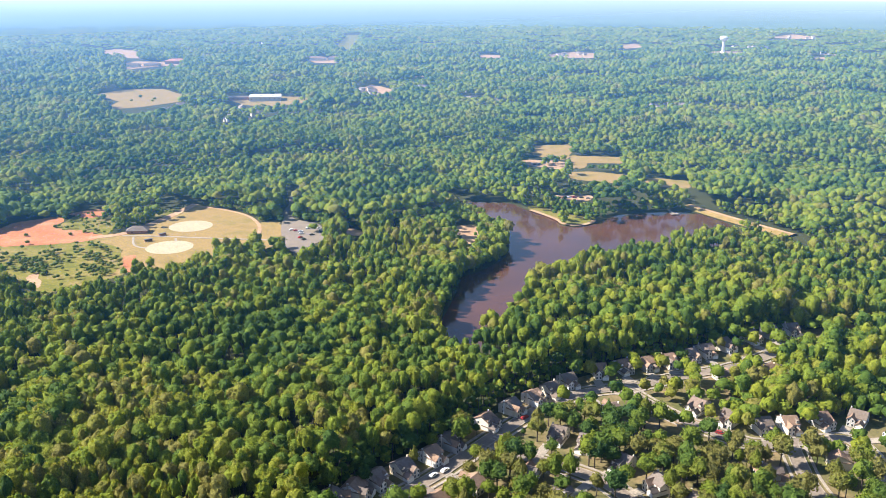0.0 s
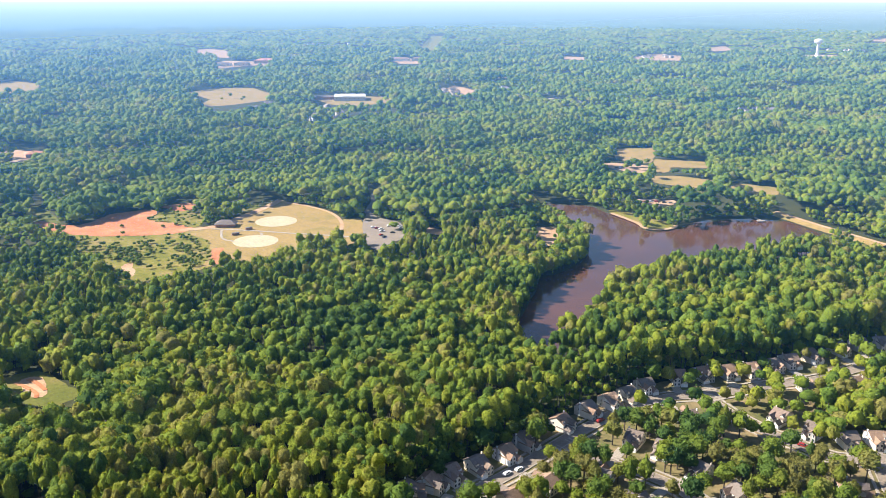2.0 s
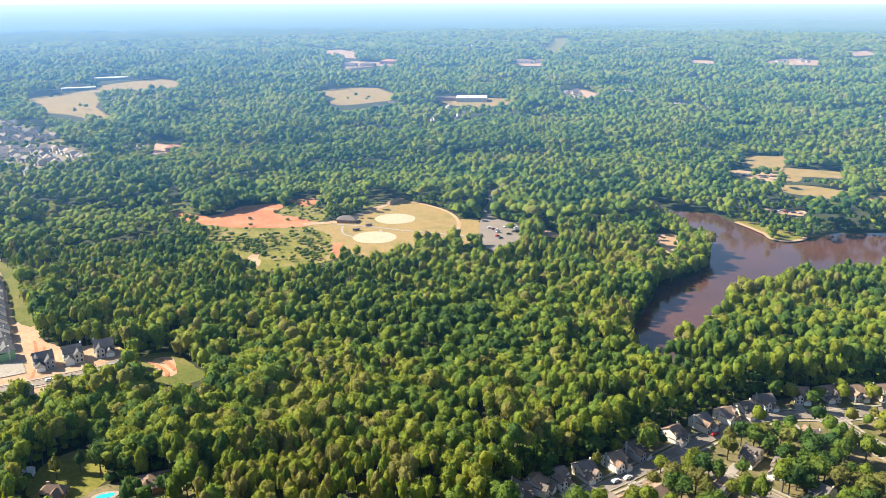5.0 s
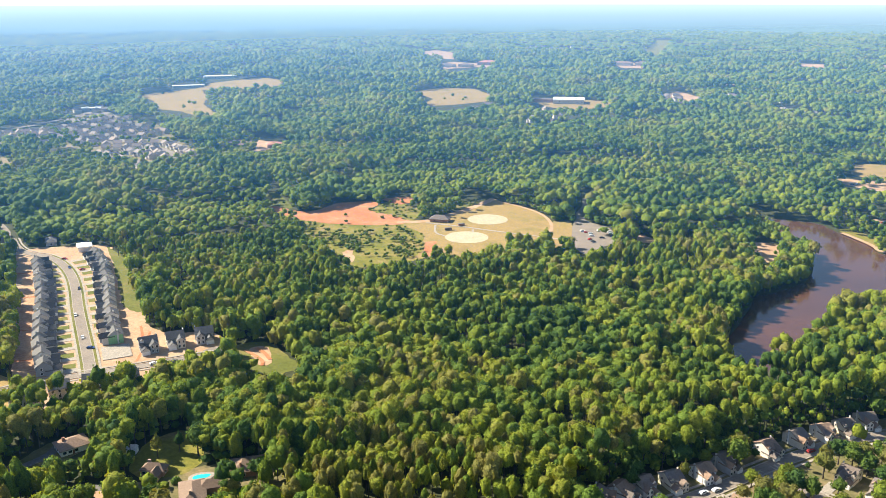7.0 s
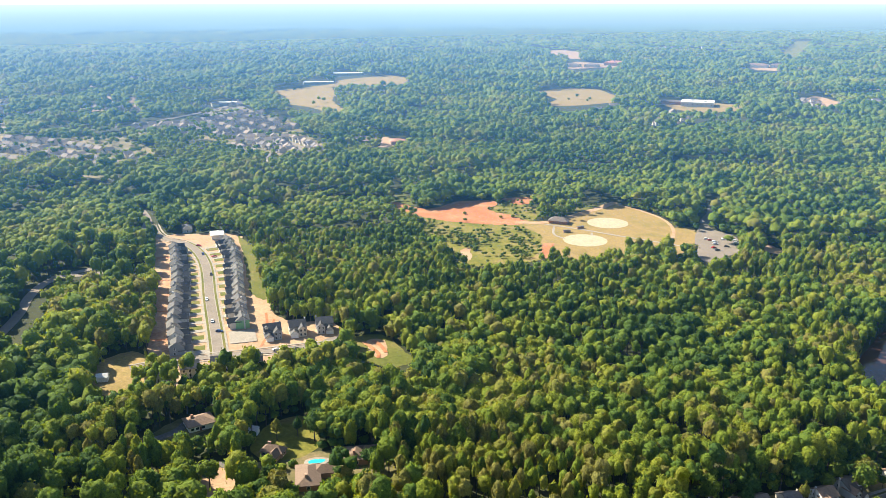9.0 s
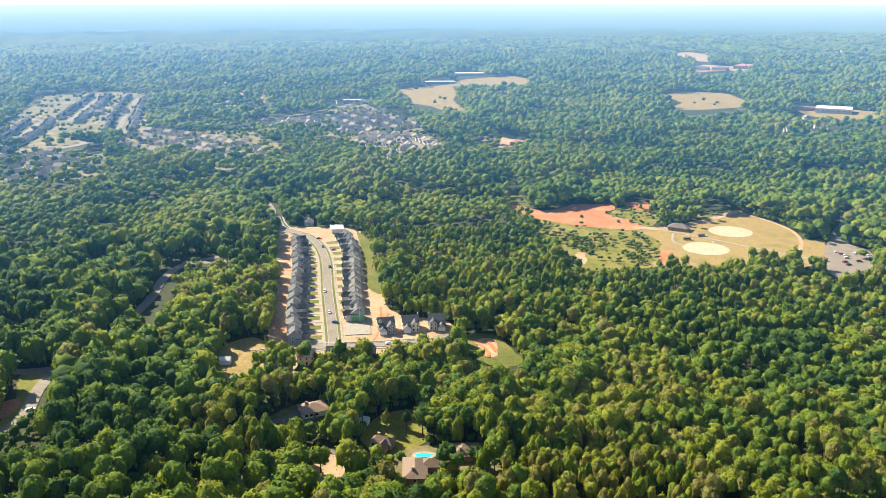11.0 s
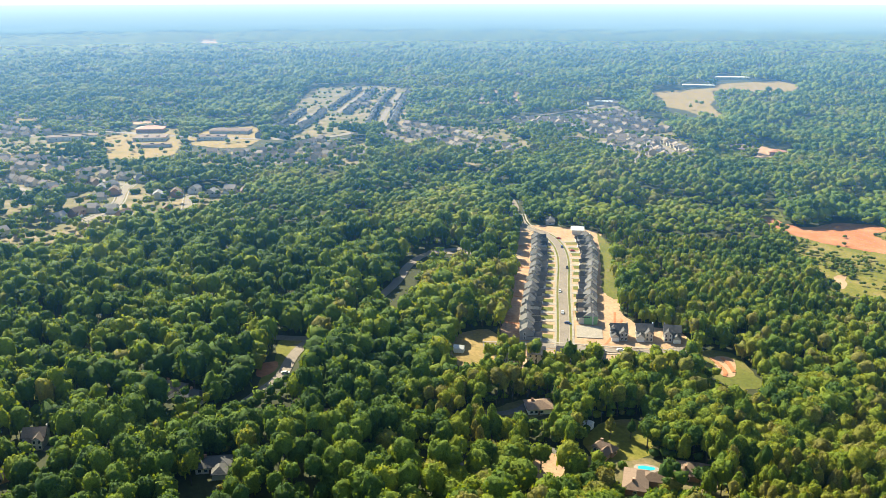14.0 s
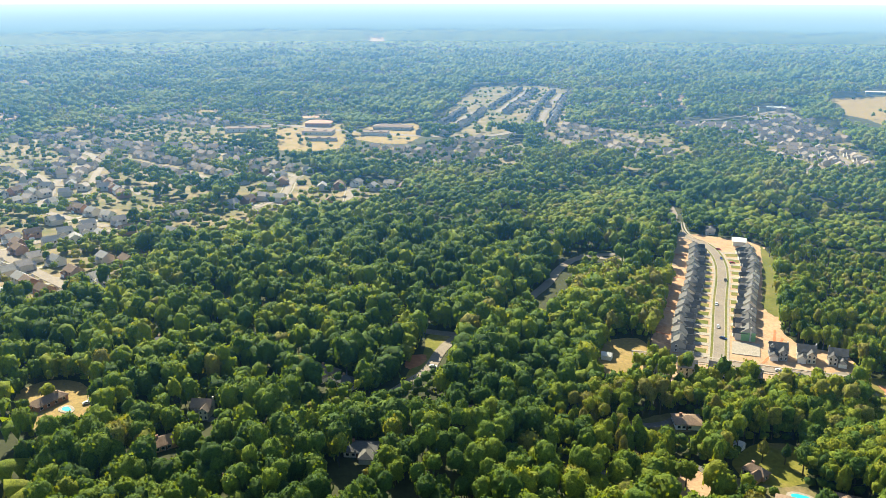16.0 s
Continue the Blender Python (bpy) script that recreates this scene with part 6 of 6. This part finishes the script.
# low growth along the edges of the wood
tx, ty = scatter(5.4, 290, 830, -35, 100)
k = wooded(tx, ty, 6)
tx, ty = tx[k], ty[k]
rim = np.zeros(len(tx), bool)
for dx, dy in ((9, -5), (-4, -10), (10, 4)):
    rim |= ~wooded(tx + dx, ty + dy, 6)
mx, my = scatter(4.6, 290, 900, -35, 100)
k = wooded(mx, my, 2.5) & ~wooded(mx, my, 17.5)
chance = rs.random_sample(len(mx)) < 0.55
ex, ey = mx[k & chance], my[k & chance]
ob = woodland("bushes", ex, ey, 2.2, 3.6, SMALL, None, 0.5)
tagged(ob, "low green scrub along clearings and drives", "bushes")
hedge = np.array([(x - 7.3 + u, y + 12 + v) for x, y in along(ROW_A[:21], 90) for u, v in rs.uniform(-3, 3, (2, 2))])
ex, ey = np.concatenate([tx[rim], hedge[:, 0]]), np.concatenate([ty[rim], hedge[:, 1]])
ob = woodland("undergrowth", ex - 1.5, ey + 2.0, 3.4, 12.5, SMALL, None, 0.35)
tagged(ob, "dense lower boughs and young trees along the woodland edge", "undergrowth")
ob = woodland("undergrowth", ex, ey, 3.0, 6.5, SMALL, None, 0.35)
tagged(ob, "dense low green undergrowth along the woodland edge", "undergrowth")
tx, ty = scatter(20, 150, 1500, -180, 180)
az = np.degrees(np.arctan2(-tx, ty))
k = (((az < -31) | (az > 95)) | (np.hypot(tx, ty) < 240)) & wooded(tx, ty, 17)
woodland("woodland", tx[k], ty[k], 9.0, 17, [crown_template(1, 4, 4, 0.3, 0.0, fold=False) for _ in range(4)])


def free_spot(x, y, margin, road):
    """Clear of houses, streets and drives."""
    keep = np.ones(len(x), bool)
    for s, grow in ((1.0, 0.0), (1.03, -3.0)):
        xs, ys = EYE[0] + (x - EYE[0]) * s, EYE[1] + (y - EYE[1]) * s
        for hx, hy, r in HOUSES:
            near = (np.abs(xs - hx) < 20) & (np.abs(ys - hy) < 20)
            if near.any():
                keep[near] &= np.hypot(xs[near] - hx, ys[near] - hy) > r - 9.5 + margin + grow
    for pts, w in CLEAR_LINES:
        keep &= line_distance(x, y, pts) > w - 6.5 + road
    for a, b in DRIVES:
        keep &= line_distance(x, y, [a, b]) > 4.0
    return keep


tx, ty = scatter(8.2, 480, 1950, -31, 95)
k = np.zeros(len(tx), bool)
chance = rs.random_sample(len(tx))
for poly, p in GARDENS:
    k |= inside(tx, ty, poly) & (chance < p)
k &= free_spot(tx, ty, 7.5, 5.5)
ob = woodland("garden_trees", tx[k], ty[k], 5.0, 11.0, SMALL, None, 0.36)
tagged(ob, "scattered green garden and street trees between far houses", "trees")
# bushes on the rough ground
tx, ty = scatter(4.2, 480, 850, -5, 45)
chance = rs.random_sample(len(tx))
k = inside(tx, ty, SCRUB) & (chance < 0.06 + 0.30 * (low_noise(tx, ty, 17) > 0.60))
k |= (inside(tx, ty, NORTH_GRASS) | inside(tx, ty, NORTH_SCRUB)) & (chance < 0.2)
k |= inside(tx, ty, RED_CLAY) & (chance < 0.012)
k |= inside(tx, ty, GRASS_CUT) & (chance < 0.08)
tall = inside(tx, ty, SCRUB) & (chance > 0.93 - 0.2 * (low_noise(tx, ty, 17) > 0.62))
ob = woodland("bushes", np.concatenate([tx[k], tx[tall], tx[tall] + 1.5]), np.concatenate([ty[k], ty[tall], ty[tall] + 1.2]), 2.1, 4.0, SMALL)
ob.data.materials[0] = M_SHRUB
tagged(ob, "scattered low green bushes on rough grass", "bushes")

# ---- single trees of the gardens ----


def tree_mesh(seed, pine=False):
    """Trunk with limbs, and a crown of many small leafy clumps with gaps between them."""
    r = random.Random(seed)
    tr = bmesh.new()

    def limb(a, b, r0, r1, n=6):
        a, b = Vector(a), Vector(b)
        q = (b - a).to_track_quat("Z", "Y").to_matrix()
        rings = [[tr.verts.new(p + q @ Vector((rad * math.cos(i / n * math.tau), rad * math.sin(i / n * math.tau), 0))) for i in range(n)] for p, rad in ((a, r0), (b, r1))]
        for i in range(n):
            tr.faces.new((rings[0][i - 1], rings[0][i], rings[1][i], rings[1][i - 1]))
    limb((0, 0, -0.2), (0, 0, 5), 0.32, 0.22)
    limb((0, 0, 5), (r.uniform(-0.4, 0.4), r.uniform(-0.4, 0.4), 10), 0.22, 0.1)
    tips = []
    for i in range(6):
        a, z = i * 1.05 + r.uniform(-0.3, 0.3), r.uniform(3.5, 7)
        tip = (2.6 * math.cos(a), 2.6 * math.sin(a), z + r.uniform(1.2, 2.6))
        limb((0, 0, z), tip, 0.13, 0.05, 5)
    v, f = crown_template(2, 20, 230, 0.105, -0.45, pine)
    return tr, v * np.array((2.9, 2.9, 5.2) if pine else (4.3, 4.3, 4.4)) + np.array((0, 0, 7.6 if pine else 7.4)), f


def tree_proto(seed, pine=False):
    t = new("tree")
    tr, v, f = tree_mesh(seed, pine)
    part("trunk", tr, M_BARK, t)
    crown = array_mesh("crown", v, f, M_TREE, False)
    crown.parent = t
    return tagged(t, "narrow dark green pine in a garden" if pine else "leafy green broadleaf garden tree in full summer leaf", "tree", "garden trees")


def shows_street(x, y):
    """Leaves the streets of the nearer suburb open to the south."""
    keep = np.ones(len(x), bool)
    for s in (1.02, 1.035, 1.05):
        xs, ys = EYE[0] + (x - EYE[0]) * s, EYE[1] + (y - EYE[1]) * s
        for pts in (STREET_A,):
            keep &= (line_distance(xs, ys, pts) > 5.0) | (rs.random_sample(len(x)) < 0.8)
    return keep


TREES = [tree_proto(20 + i, i > 6) for i in range(8)]
tx, ty = scatter(7.4, 240, 560, -31, 14)
in_front = np.zeros(len(tx), bool)
for s in (1.03, 1.06):
    for hx, hy in ROW_A:
        in_front |= np.hypot(EYE[0] + (tx - EYE[0]) * s - hx, EYE[1] + (ty - EYE[1]) * s - hy) < 7.5
k = ~(in_front & (rs.random_sample(len(tx)) < 0.3)) & inside(tx, ty, EAST_SUBURB) & ~inside(tx, ty, EAST_WOOD) & free_spot(tx, ty, 7.2, 4.2) & shows_street(tx, ty) & (rs.random_sample(len(tx)) < 0.55 + 0.45 * (low_noise(tx, ty, 22) > 0.32))
spots = list(zip(tx[k], ty[k]))
SMALLER = set(zip(tx[k & in_front], ty[k & in_front]))      # young trees before the row of houses
for x, y in [(-238, 268), (-232, 276), (-226, 284), (-222, 276), (-243, 252), (-214, 234), (-205, 228), (-190, 258), (-186, 268), (-232, 232), (-237, 222), (-449, -22), (-470, -20), (-430, 4), (-340, 280), (-318, 268), (-113, 712), (-109, 735)]:
    spots.append((x, y))
spots.sort(key=lambda s: math.hypot(s[0], s[1]))
for i, (x, y) in enumerate(spots[:300]):
    s = rs.uniform(0.42, 0.62) if (x, y) in SMALLER else rs.uniform(0.75, 1.25) if y < 600 else rs.uniform(0.45, 0.65)
    t = copy_thing(TREES[rs.randint(0, len(TREES))], pose(x, y, 0, 0, 0, rs.uniform(0, 360)) @ Matrix.Diagonal((s, s, s * rs.uniform(0.85, 1.2), 1)))
for x, y in along([(-370, 311), (-335, 282)], 10):
    t = copy_thing(TREES[7], pose(x, y, 0, 0, 0, rs.uniform(0, 360)) @ Matrix.Diagonal((0.3, 0.3, 0.42, 1)))
    tagged(t, "narrow dark conifer in a planted row along a lawn", "tree", "row of conifers")
rest = np.array(spots[300:])
ob = woodland("garden_trees", rest[:, 0], rest[:, 1], 4.2, 12.0, MID, None, 0.4)
tagged(ob, "leafy green trees crowding the gardens of the suburb", "trees")
for h in TREES:
    for o in (*h.children_recursive, h):
        bpy.data.objects.remove(o)
